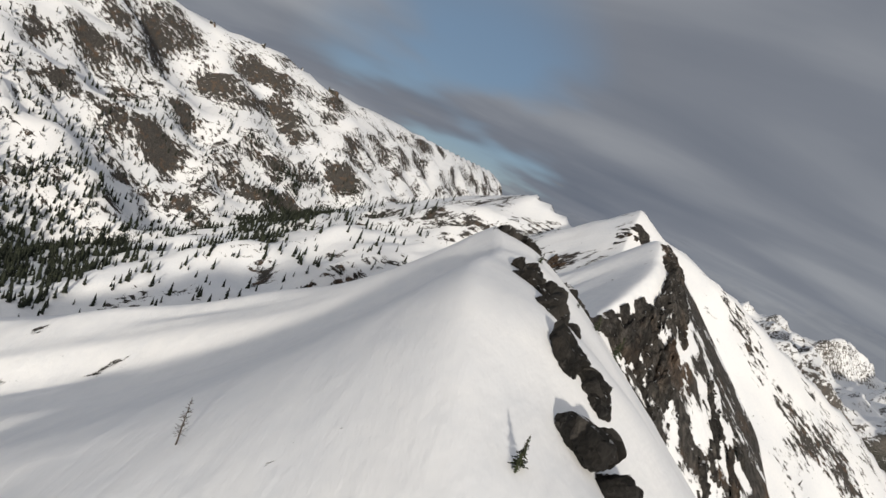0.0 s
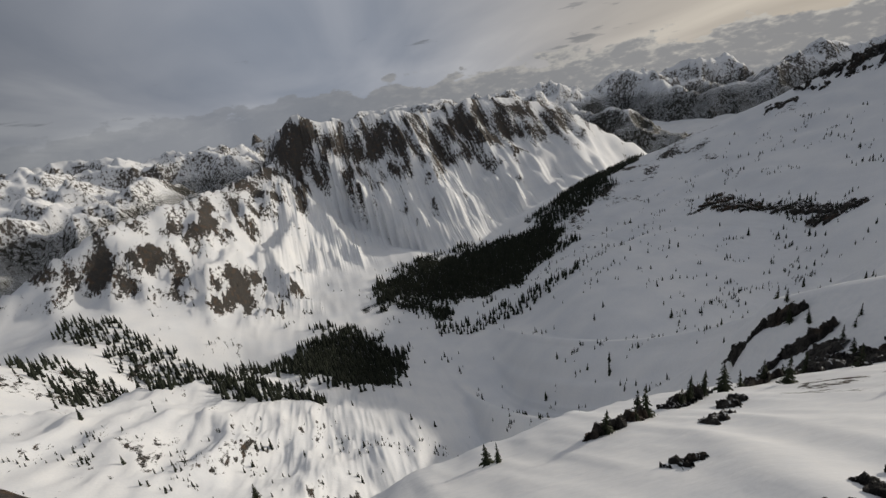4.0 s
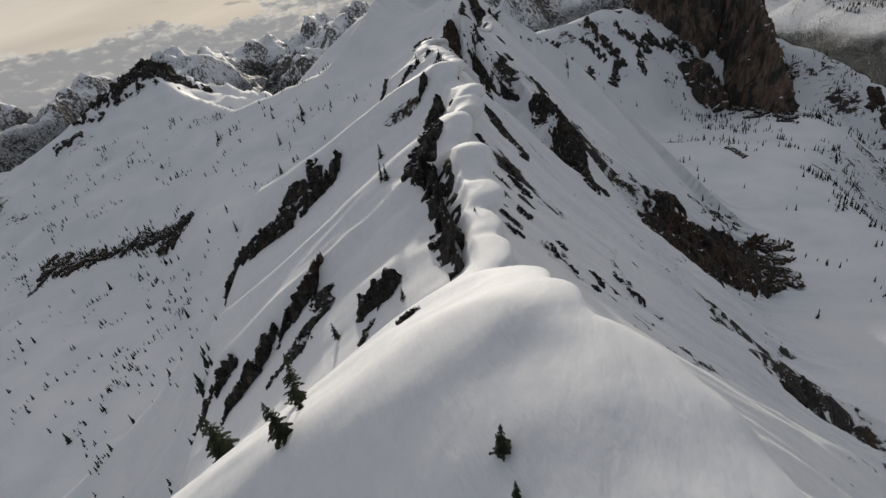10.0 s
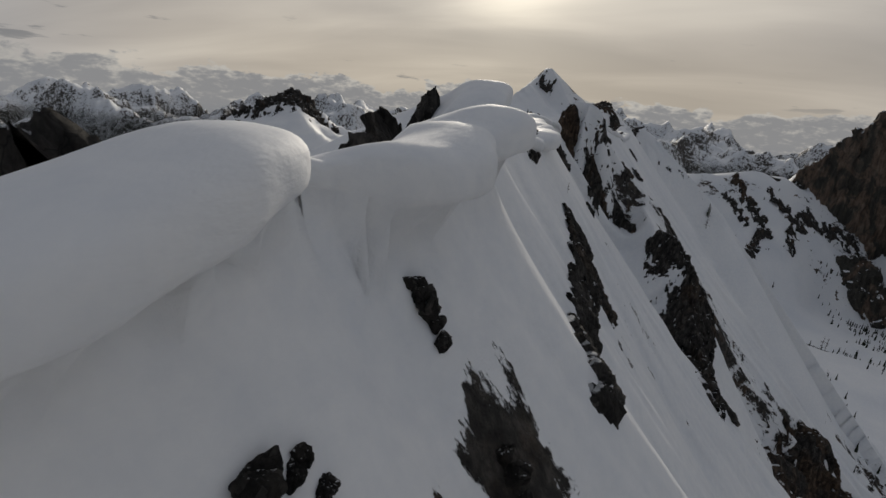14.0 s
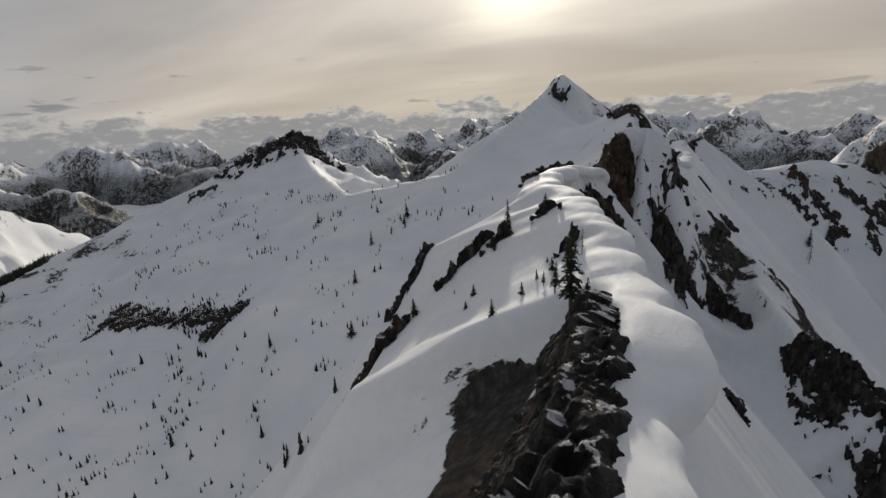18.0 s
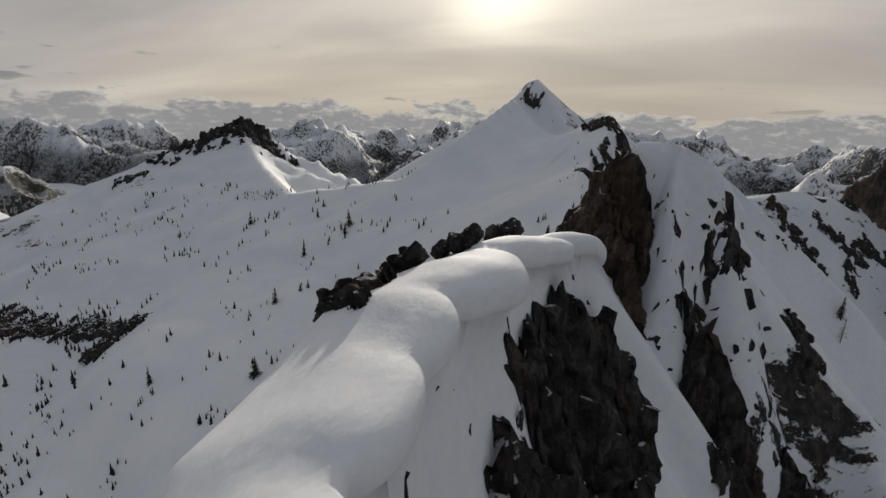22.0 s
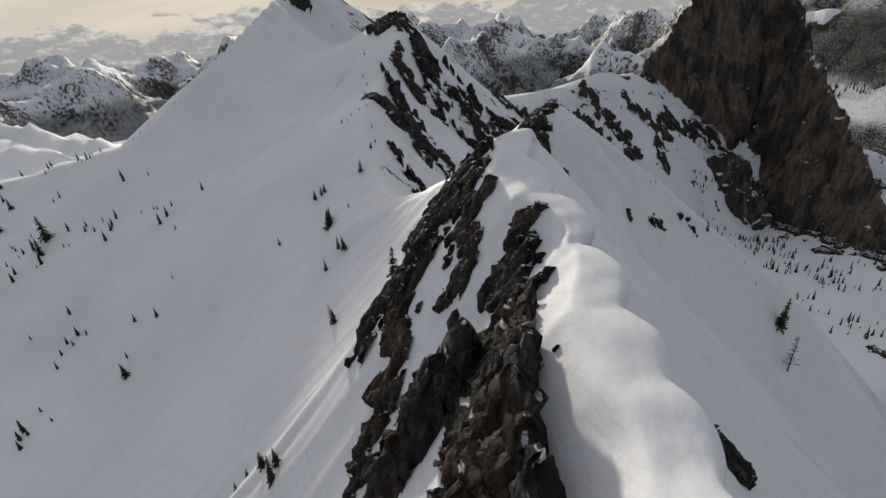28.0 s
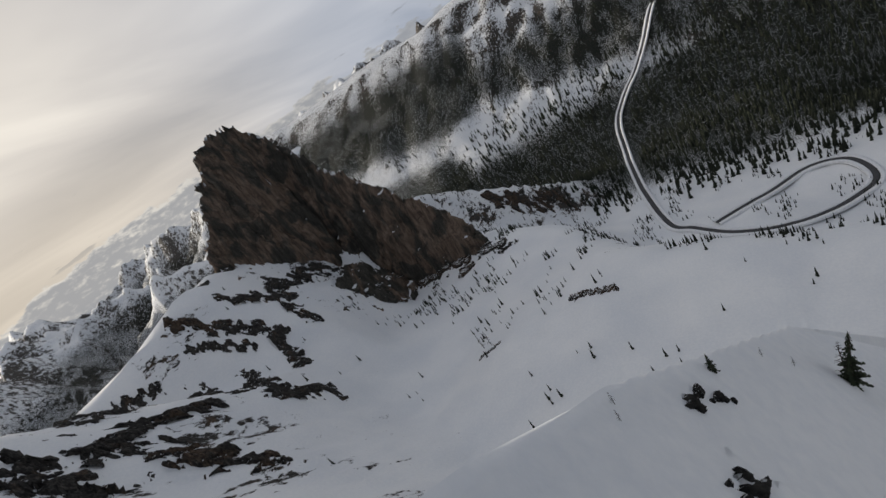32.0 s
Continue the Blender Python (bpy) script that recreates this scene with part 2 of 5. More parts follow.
def tower_material(name):
    """Sheer brown rock: stained in long upright streaks, cracked, with snow on its ledges."""
    m, n = material(name)
    at = n.add("ShaderNodeTexCoord").outputs["Object"]
    streak = n.noise(n.scaled(at, (1.0, 1.0, 0.12)), 0.22, 7, 0.62, 0.6)
    patch = n.noise(n.scaled(at, (1.0, 1.0, 0.55)), 0.030, 5, 0.6, 0.8)
    grain = n.noise(at, 0.6, 8, 0.7)
    tan = n.ramp(streak, (0.30, (0.060, 0.046, 0.038)), (0.48, (0.150, 0.108, 0.080)), (0.68, (0.255, 0.190, 0.145)))
    dark = n.ramp(streak, (0.30, (0.026, 0.025, 0.022)), (0.55, (0.062, 0.058, 0.049)), (0.75, (0.120, 0.108, 0.090)))
    stone = n.mix(n.span(patch, 0.44, 0.58), dark, tan)
    stone = n.mix(1.0, stone, n.ramp(grain, (0.3, 0.65), (0.7, 1.25)), "MULTIPLY")
    facing = n.add("ShaderNodeSeparateXYZ")
    n.feed(facing.inputs[0], n.add("ShaderNodeNewGeometry").outputs["Normal"])
    lie = n.math("ADD", facing.outputs[2], n.math("MULTIPLY", n.noise(at, 0.12, 8, 0.68), 0.7))
    colour = n.mix(n.span(lie, 1.14, 1.18), stone, (0.75, 0.76, 0.775))
    crack = n.noise(n.scaled(at, (1.0, 1.0, 0.25)), 0.35, 9, 0.7, 0.4)
    surface(n, colour, 0.85, n.math("ADD", crack, n.math("MULTIPLY", grain, 0.35)), 2.6, 0.9)
    return m


TOWER_ROCK = tower_material("tower_rock")


def plain(name, lo, hi, scale, rough=0.8):
    m, n = material(name)
    at = n.add("ShaderNodeTexCoord").outputs["Object"]
    v = n.noise(at, scale, 5, 0.6)
    isle = n.add("ShaderNodeNewGeometry").outputs["Random Per Island"]
    v = n.math("ADD", n.math("MULTIPLY", v, 0.7), n.math("MULTIPLY", isle, 0.3))
    surface(n, n.ramp(v, (0.3, lo), (0.7, hi)), rough, v, 0.05)
    return m


NEEDLES = plain("conifer_needles", (0.016, 0.022, 0.013), (0.050, 0.060, 0.030), 3.0)
FAR_NEEDLES = plain("far_conifer_needles", (0.010, 0.013, 0.009), (0.030, 0.036, 0.022), 0.05)
BARK = plain("bark", (0.03, 0.024, 0.018), (0.10, 0.08, 0.065), 6.0)
ASPHALT = plain("asphalt", (0.045, 0.045, 0.047), (0.075, 0.075, 0.078), 0.3)
BERM = plain("ploughed_snow", (0.62, 0.63, 0.65), (0.82, 0.83, 0.85), 0.4)

# ---- the lie of the land ----
PERM = np.random.RandomState(7).permutation(512)
GRAD = np.array([(math.cos(a), math.sin(a)) for a in np.linspace(0, 2 * math.pi, 17)[:16]])


def perlin(x, y, seed=0):
    x, y = np.broadcast_arrays(np.asarray(x, float), np.asarray(y, float))
    xi, yi = np.floor(x).astype(int), np.floor(y).astype(int)
    fx, fy = x - xi, y - yi
    u, v = fx * fx * fx * (fx * (fx * 6 - 15) + 10), fy * fy * fy * (fy * (fy * 6 - 15) + 10)

    def corner(i, j):
        g = GRAD[PERM[(PERM[(xi + i + seed * 37) % 512] + yi + j) % 512] % 16]
        return g[..., 0] * (fx - i) + g[..., 1] * (fy - j)

    a, b = corner(0, 0), corner(1, 0)
    c, d = corner(0, 1), corner(1, 1)
    return 1.5 * ((a + (b - a) * u) * (1 - v) + (c + (d - c) * u) * v)


def fbm(x, y, octaves=4, seed=0, gain=0.5):
    total, amp, k = 0.0, 1.0, 1.0
    for o in range(octaves):
        total = total + amp * perlin(x * k, y * k, seed + o)
        amp, k = amp * gain, k * 2.03
    return total


def ridged(x, y, octaves=5, seed=0, gain=0.5):
    total, amp, k = 0.0, 1.0, 1.0
    for o in range(octaves):
        total = total + amp * (1 - 2.2 * np.abs(perlin(x * k, y * k, seed + o)))
        amp, k = amp * gain, k * 2.03
    return total


def step(v, lo, hi):
    t = np.clip((v - lo) / (hi - lo), 0, 1)
    return t * t * (3 - 2 * t)


def bell(v, mid, wide):
    return np.exp(-((v - mid) / wide) ** 2)


def curve(points):
    """A smooth curve through (y, value) pairs, as a function of y."""
    ys, vs = np.array([p[0] for p in points], float), np.array([p[1] for p in points], float)
    slope = np.gradient(vs, ys)

    def at(y):
        y = np.clip(y, ys[0], ys[-1])
        i = np.clip(np.searchsorted(ys, y) - 1, 0, len(ys) - 2)
        h = ys[i + 1] - ys[i]
        t = (y - ys[i]) / h
        return ((1 + 2 * t) * (1 - t) ** 2 * vs[i] + t * (1 - t) ** 2 * h * slope[i]
                + t * t * (3 - 2 * t) * vs[i + 1] + t * t * (t - 1) * h * slope[i + 1])

    return at


# the crest of the main ridge: y, x, z
CREST = [(-2600, 100, -200), (-1500, -250, -120), (-800, -190, -60), (-540, -165, -30), (-420, -141, 22), (-330, -118, -20), (-250, -100, -42), (-130, -75, -38),
         (-100, -62, -24), (-81, -56, -11.5), (-66, -53, -16), (-54, -48, -21), (-38, -38, -29.5), (-20, -29, -30), (-8, -21, -24.5), (4, -16.5, -18.6), (13, -17, -19.3),
         (24, -16, -19.2), (45, -22, -26), (73, -30.5, -34.8), (87, -33.5, -38.6), (101, -37.5, -37.2), (113, -40.5, -36.4), (123, -43, -36.2),
         (130, -44, -39.6), (140, -45, -44.2), (155, -46, -45), (166, -47, -44.4), (170.5, -47.5, -45.0), (176, -48, -43.0), (186, -48.8, -44.3), (198, -48.8, -42.0), (207, -46.8, -43.2), (216, -45.6, -41.0), (224, -46.5, -41.3), (231, -48.6, -41.8), (243, -51.4, -38.6), (253, -54, -39.5), (270, -54.5, -42.5), (290, -51, -46), (306, -50.5, -45), (320, -51.5, -45.4), (331, -53.5, -44), (343, -56.5, -43.2),
         (360, -63, -43), (377, -63, -42.6), (390, -59.5, -44.5), (399, -55.5, -45.5), (407, -53, -50), (414, -51, -52), (419.5, -48, -46), (424, -44.5, -35.2), (427, -42.5, -36.6), (432, -38.4, -41.8), (436, -35.5, -44.6), (441, -32.5, -46.6), (450, -28, -48.6), (463, -25.6, -50), (480, -24.0, -52), (500, -21, -52), (520, -18, -51.5), (532, -18, -50), (541, -18, -47.9), (547, -16.6, -46.6), (552, -12.4, -50.2), (556, -10.6, -53), (560, -7.6, -50.6), (564, -4.6, -48.0),
         (568, -2.6, -47.4), (573, -4, -51)]
CREST += [(585, -9, -60), (600, -14, -68), (650, -40, -92), (729, -56, -78), (850, -45, -66), (980, -30, -23), (1040, -72, -38),
          (1130, -140, 33), (1165, -150, 0), (1250, -180, -90), (1500, -260, -160), (2600, -500, -200)]
crest_x = curve([(y, x) for y, x, z in CREST])
crest_z = curve([(y, z) for y, x, z in CREST])
LEFT_SLOPE = curve([(-2600, 0.5), (-700, 0.66), (-300, 0.69), (-150, 0.72), (-110, 0.80), (-80, 0.85), (-40, 0.92), (0, 0.8), (30, 0.72), (75, 0.82), (95, 0.95), (112, 0.74), (125, 0.64), (150, 0.72), (185, 0.70), (208, 0.56), (235, 0.47), (265, 0.50), (300, 0.60), (330, 0.68), (350, 0.58), (375, 0.55), (440, 0.72), (560, 0.60), (730, 0.50), (980, 0.55), (1040, 0.6), (1100, 1.0), (1160, 1.2), (1400, 1.0), (2600, 0.5)])
RIGHT_SLOPE = curve([(-2600, 0.5), (-700, 0.78), (-300, 0.82), (-150, 0.85), (-110, 0.95), (-55, 1.1), (-32, 1.1), (-15, 0.55), (12, 0.6), (45, 0.92), (110, 1.0), (250, 1.3), (300, 1.45), (345, 1.3), (420, 1.3), (560, 1.25), (730, 1.1), (980, 1.0), (1130, 0.8), (2600, 0.5)])

BREAK = curve([(-2600, 0), (-300, 0), (-120, 60), (20, 120), (110, 95), (300, 95), (420, 110), (560, 85), (640, 40), (760, 0), (2600, 0)])
EDGE = curve([(-2600, 60), (20, 46), (60, 48), (90, 52), (110, 58), (125, 63), (160, 64), (235, 76), (300, 34), (340, 27), (400, 12), (440, 6), (560, 6), (700, 30), (2600, 30)])

# other crests: x, y, z along each, then the slope to its left and right (as it runs) and how far the slope holds
SPINES = [
    ([(-140, 1130, 28), (-261, 892, -101), (-363, 914, -122), (-447, 924, -138), (-600, 1060, -112), (-751, 1203, -60)], 0.42, 1.0, 330),
    ([(-751, 1203, -60), (-849, 1116, -112), (-935, 1024, -179), (-1022, 906, -255), (-1070, 825, -308), (-1150, 700, -400)], 0.55, 0.60, 420),
    ([(-1000, -660, -262), (-1160, -474, -154), (-1450, -330, -172), (-1800, -143, -150), (-1900, -46, 0), (-1915, 150, -60), (-1934, 339, -32), (-1950, 460, -80),
      (-1979, 589, -48), (-1965, 820, -75), (-1940, 1075, -150), (-1883, 1350, -340), (-1863, 1540, -470)], 0.75, 0.80, 560),
    ([(950, -740, 110), (900, -800, 110), (748, -998, 84), (611, -1087, 92), (497, -1143, 58), (330, -1500, 60), (71, -2250, 70)], 0.75, 0.75, 520),
    ([(-160, -425, 2), (-229, -412, -12), (-438, -466, -87), (-790, -600, -255), (-1000, -660, -262)], 1.0, 1.0, 330),
    ([(-165, -520, -30), (-60, -590, 4), (40, -760, -40), (150, -1000, -150)], 0.55, 1.25, 260),
    ([(-30, 980, -23), (33, 1085, -130), (150, 1070, -117), (240, 1085, -108), (420, 1150, -150), (600, 1010, -245), (790, 870, -400)], 0.7, 1.25, 300),
    ([(-26, 431, -49), (-10, 424, -66), (-5, 398, -84), (6, 379, -93), (9, 362, -118), (16, 348, -144)], 1.7, 1.5, 400),
    ([(1500, 2400, 0), (1580, 2150, -10), (1700, 1450, -20), (2000, 900, 20), (2250, 300, 10), (2300, -400, -20)], 0.62, 0.62, 600),
]
DOME_SPUR = [(-2.6, 568, -47.6), (2, 570, -50.4), (7, 572, -54.3), (14, 571.5, -60), (24, 571, -68.5), (31, 569, -75), (42, 566, -85), (60, 562, -102)]
# the snow that drapes the front of the block
BLOCK_SNOW = [[(-41.0, 423.6, -35.9), (-41.6, 421.0, -38.6), (-41.8, 418.6, -42.6), (-41.6, 416.4, -47.5)],
              [(-44.2, 424, -35.3), (-40, 424.2, -35.4), (-36.8, 424.4, -36.6), (-34.4, 424.2, -40), (-33.2, 423, -45.5)]]
# floors of valleys and basins: x, y, z
FLOORS = [(-650, 60, -430), (-480, -80, -385), (-900, 250, -450), (-1300, 480, -460), (-1200, 850, -470), (-480, 60, -420), (-560, -160, -420), (-1900, 1000, -640), (-820, -574, -278), (-1500, -1100, -520),
          (-2400, -400, -500), (-300, 640, -200), (-330, 860, -165), (-620, 560, -310), (-900, 640, -420), (-400, 420, -300)]
FLOORS += [(690, 560, -470), (640, 480, -470), (760, 430, -480), (900, 720, -480), (1100, 800, -500)]
FLOORS += [(390, 840, -300), (250, 690, -275), (200, 480, -290), (170, 250, -270), (150, 60, -240), (270, -290, -262), (375, -760, -300), (700, -300, -420),
           (900, 250, -560), (1350, 800, -560), (1000, -100, -520), (600, 600, -455), (1300, 200, -600), (0, 1700, -350), (900, 1700, -450)]


# drifts on the crest, each a rounded mound that leans out over the steep side: y, half length, how far out, top
MOUNDS = [(87, 8, 3.6, -37.6), (101, 8.5, 4.6, -36.2), (112, 9, 5.6, -35.4), (123, 6, 3.6, -35.6), (131, 6, 3.8, -38.9), (144, 5, 3.2, -44.0), (152, 5, 3.0, -44.6),
          (164, 7, 5.2, -44.0), (175.5, 7.5, 6.0, -42.2), (193, 7, 4.6, -41.3), (208, 5.5, 5.4, -41.4), (218, 7, 5.2, -39.6), (229.5, 7.5, 4.6, -41.5), (243, 9, 4.6, -36.9), (258, 9, 4.5, -38.9)]
MOUNDS += [(286, 8, 5.0, -45.6), (299, 7.5, 7.0, -44.6), (309.5, 5.5, 5.6, -44.8), (318, 4.6, 4.6, -44.8), (325.5, 4.8, 4.8, -44.0), (331.5, 3.6, 3.6, -43.6), (336.5, 3.2, 3.6, -43.0), (341.5, 3.6, 4.2, -42.7), (351, 5.5, 4.6, -42.6), (361, 4.6, 3.6, -42.4), (367, 4.4, 3.8, -42.0), (376, 6.5, 5.4, -41.6), (388, 7, 4.6, -42.6), (400, 6, 3.8, -45.0)]
MOUNDS += [(441.5, 4.6, 3.0, -46.0), (449.8, 4.4, 3.4, -47.9), (456.6, 4.4, 3.2, -48.6), (467.5, 6, 3.6, -49.8), (482, 6.5, 3.6, -51.4), (491, 5, 4.2, -52.2), (498.5, 5.5, 4.0, -52.2), (509, 6, 4.0, -51.6), (522, 6, 3.8, -50.8), (533, 5, 2.6, -49.4), (545, 6, 2.6, -46.4)]


def mounds(y):
    """How far the drifts reach out at y, and how high they stand over the crest."""
    out, up = np.zeros(np.shape(y)), np.zeros(np.shape(y))
    for my, half, reach, top in MOUNDS:
        k = np.clip(1 - ((y - my) / half) ** 2, 0, 1)
        out = np.maximum(out, reach * k ** 0.42)
        up = np.maximum(up, np.clip(top - crest_z(my), 0.3, 2.6) * k ** 0.6)
    return out, up


def blob(x, y, cx, cy, rx, ry, turn):
    c, s = math.cos(radians(turn)), math.sin(radians(turn))
    u, v = ((x - cx) * c + (y - cy) * s) / rx, (-(x - cx) * s + (y - cy) * c) / ry
    return step(1.0 - np.hypot(u, v) + 0.35 * fbm(x / 70, y / 70, 3, 91), -0.05, 0.25)


def spine(x, y, pts, left, right, hold):
    best = np.full(x.shape, 1e9)
    top, side = np.zeros(x.shape), np.zeros(x.shape)
    for (ax, ay, az), (bx, by, bz) in zip(pts, pts[1:]):
        dx, dy = bx - ax, by - ay
        t = np.clip(((x - ax) * dx + (y - ay) * dy) / (dx * dx + dy * dy), 0, 1)
        d = np.hypot(x - ax - t * dx, y - ay - t * dy)
        near = d < best
        best = np.where(near, d, best)
        top = np.where(near, az + (bz - az) * t, top)
        side = np.where(near, np.sign(dx * (y - ay) - dy * (x - ax)), side)
    s = np.where(side > 0, left, right)
    low = np.minimum(0.48, s)
    return top - (low * best + (s - low) * hold * (1 - np.exp(-best / hold))), best


def land(x, y):
    """Height of the ground at x, y."""
    x, y = np.asarray(x, float), np.asarray(y, float)
    weight, base = 0.0, 0.0
    for fx, fy, fz in FLOORS:
        w = 1.0 / (((x - fx) ** 2 + (y - fy) ** 2) / 1e4 + 0.2) ** 2
        weight, base = weight + w, base + w * fz
    h = base / weight + 9 * fbm(x / 160, y / 160, 4, 3)
    parts = [h]
    for k, (pts, left, right, hold) in enumerate(SPINES):
        z, d = spine(x, y, pts, left, right, hold)
        rib = ridged(x / 190, y / 130, 5, 20 + k) - 0.9
        amp = (6, 26, 24, 26, 4, 14, 16, 3, 16)[k] * step(d, 0, 120) * step(d, 900, 450)
        if k == 0:
            z = z - 1.3 * np.maximum(x - crest_x(y) - 5, 0)
        if k == 2:
            spur = ridged(y / 210 + 0.5 * perlin(x / 240, y / 240, 25), x / 500, 3, 26) - 0.7
            z = z + 20 * spur * step(d, -260, 170) * step(d, 900, 500)
        parts.append(z + rib * amp)
    # the main ridge
    u = x - crest_x(y)
    d = np.abs(u)
    left = u < 0
    sl, sr = LEFT_SLOPE(y), RIGHT_SLOPE(y)
    cap = np.where(left, 5.0 - 2.2 * step(y, 275, 300) * step(y, 420, 400) - 3.0 * step(y, -95, -75) * step(y, -10, -30), 1.2)
    out, up = mounds(y)
    drifted = np.maximum(step(y, 152, 160) * step(y, 272, 262), step(y, 84, 96) * step(y, 140, 130)) * (u > 0)
    run = np.sqrt(d * d + cap * cap) - cap
    hold = np.where(left, 430.0, 230.0)
    far = np.where(left, 0.42, 0.70)
    drop = far * run + (np.where(left, sl, sr) - far) * hold * (1 - np.exp(-run / hold))
    # to the left the slope breaks off some way below the crest
    brink = np.where(left, BREAK(y), 0.0)
    drop = drop + brink * (1 - np.exp(-np.maximum(d - EDGE(y) - 4 * perlin(y / 22, 0 * y, 44), 0) / 110.0))
    ribs = ridged(u / 140, y / 34, 4, 50) - 0.8
    ribs_fine = ridged(u / 60, y / 9, 3, 60) - 0.8
    amp = np.where(left, 0.022, 0.055) * np.minimum(d, 130) * step(d, 3, 25)
    smooth_bowl = 1 - 0.75 * step(y, 520, 640) * left
    # under the drifts, and off the knoll, the right-hand face falls away steeply at first
    drop = drop + drifted * 5.5 * (1 - np.exp(-d / 2.0)) + (u > 0) * 6.5 * (1 - np.exp(-d / 7.0)) * step(y, -28, -12) * step(y, 36, 20)
    # cliffs: left of the snow-capped block, and under the cornice before it
    drop = drop + left * 25.0 * (1 - np.exp(-np.maximum(d - 2.5, 0) / 10.0)) * step(y, 414, 420) * step(y, 458, 446)
    drop = drop + (u > 0) * 11.0 * (1 - np.exp(-np.maximum(d - 2.5, 0) / 3.5)) * step(y, 354, 362) * step(y, 406, 400)
    drop = drop + left * 11.0 * (1 - np.exp(-np.maximum(d - 5.0, 0) / 5.0)) * step(y, 352, 362) * step(y, 410, 402)
    drop = drop + left * 4.5 * (1 - np.exp(-np.maximum(d - 2.0, 0) / 2.2)) * step(y, 140, 147) * step(y, 184, 178)
    drop = drop + left * 9.0 * (1 - np.exp(-np.maximum(d - 1.5, 0) / 4.5)) * step(y, 279, 286) * step(y, 313, 306)
    drop = drop + left * 6.5 * (1 - np.exp(-np.maximum(d - 3.0, 0) / 6.0)) * step(y, 196, 208) * step(y, 250, 236)
    drop = drop - up * np.where(left, np.exp(-(d / 4.0) ** 2), 1.0)
    amp = amp * np.where(left, step(d, 260, 110), 1.0)
    main = crest_z(y) - drop + ribs * amp * smooth_bowl + ribs_fine * np.where(left, step(d, 200, 80), 1.0) * step(d, 4, 20) * np.where(left, 0.25, 0.8)
    # a short snow spur runs out from the second dome
    main = np.maximum(main, spine(x, y, DOME_SPUR, 1.15, 1.3, 1e5)[0])
    for way in BLOCK_SNOW:
        main = np.maximum(main, spine(x, y, way, 2.7, 2.7, 1e5)[0])
    parts.append(main)
    stack = np.stack(parts)
    k = 9.0
    m = stack.max(0)
    h = m + k * np.log(np.exp((stack - m) / k).sum(0))
    # keep the crest itself crisp
    keep = step(d, 60, 12)
    h = h * (1 - keep) + np.maximum(main, h - 30) * keep
    return h


def grow(start, first, ratio, end):
    out, s = [start], first
    while out[-1] < end:
        out.append(out[-1] + s)
        s *= ratio
    return out


def sheet_mesh(name, xs, ys, zs, mats, smooth=True, **values):
    """A mesh from grids of points, rows by columns, with float values on its points."""
    rows, cols = xs.shape
    me = bpy.data.meshes.new(name)
    co = np.stack([xs, ys, zs], -1).reshape(-1, 3).astype(np.float32)
    idx = np.arange(rows * cols).reshape(rows, cols)
    quads = np.stack([idx[:-1, :-1], idx[:-1, 1:], idx[1:, 1:], idx[1:, :-1]], -1).reshape(-1, 4)
    me.vertices.add(len(co))
    me.vertices.foreach_set("co", co.ravel())
    me.loops.add(quads.size)
    me.loops.foreach_set("vertex_index", quads.ravel().astype(np.int32))
    me.polygons.add(len(quads))
    me.polygons.foreach_set("loop_start", np.arange(0, quads.size, 4, dtype=np.int32))
    me.update(calc_edges=True)
    me.polygons.foreach_set("use_smooth", np.full(len(quads), smooth))
    for key, v in values.items():
        a = me.attributes.new(key, "FLOAT", "POINT")
        a.data.foreach_set("value", np.asarray(v, np.float32).ravel())
    for m in mats:
        me.materials.append(m)
    return me


def forest_cover(x, y, h):
    """How thickly trees stand: 0 to 1."""
    edge = fbm(x / 120, y / 120, 4, 90)
    valley = np.maximum(blob(x, y, -745, -30, 175, 85, 10), blob(x, y, -1090, 330, 320, 180, 105))
    east = np.maximum(step(h, -330, -430) * step(x, 600, 900), 0.95 * step(h, -60, -260) * step(x, 1150, 1350))
    north = step(h, -215, -265) * step(-y, 60, 260) * step(x, 60, 200) * step(edge, -0.1, 0.35)
    beyond = 0.70 * step(y, 1180, 1300) * step(x, 120, 320)
    return np.clip(valley + east + north + beyond, 0, 1)


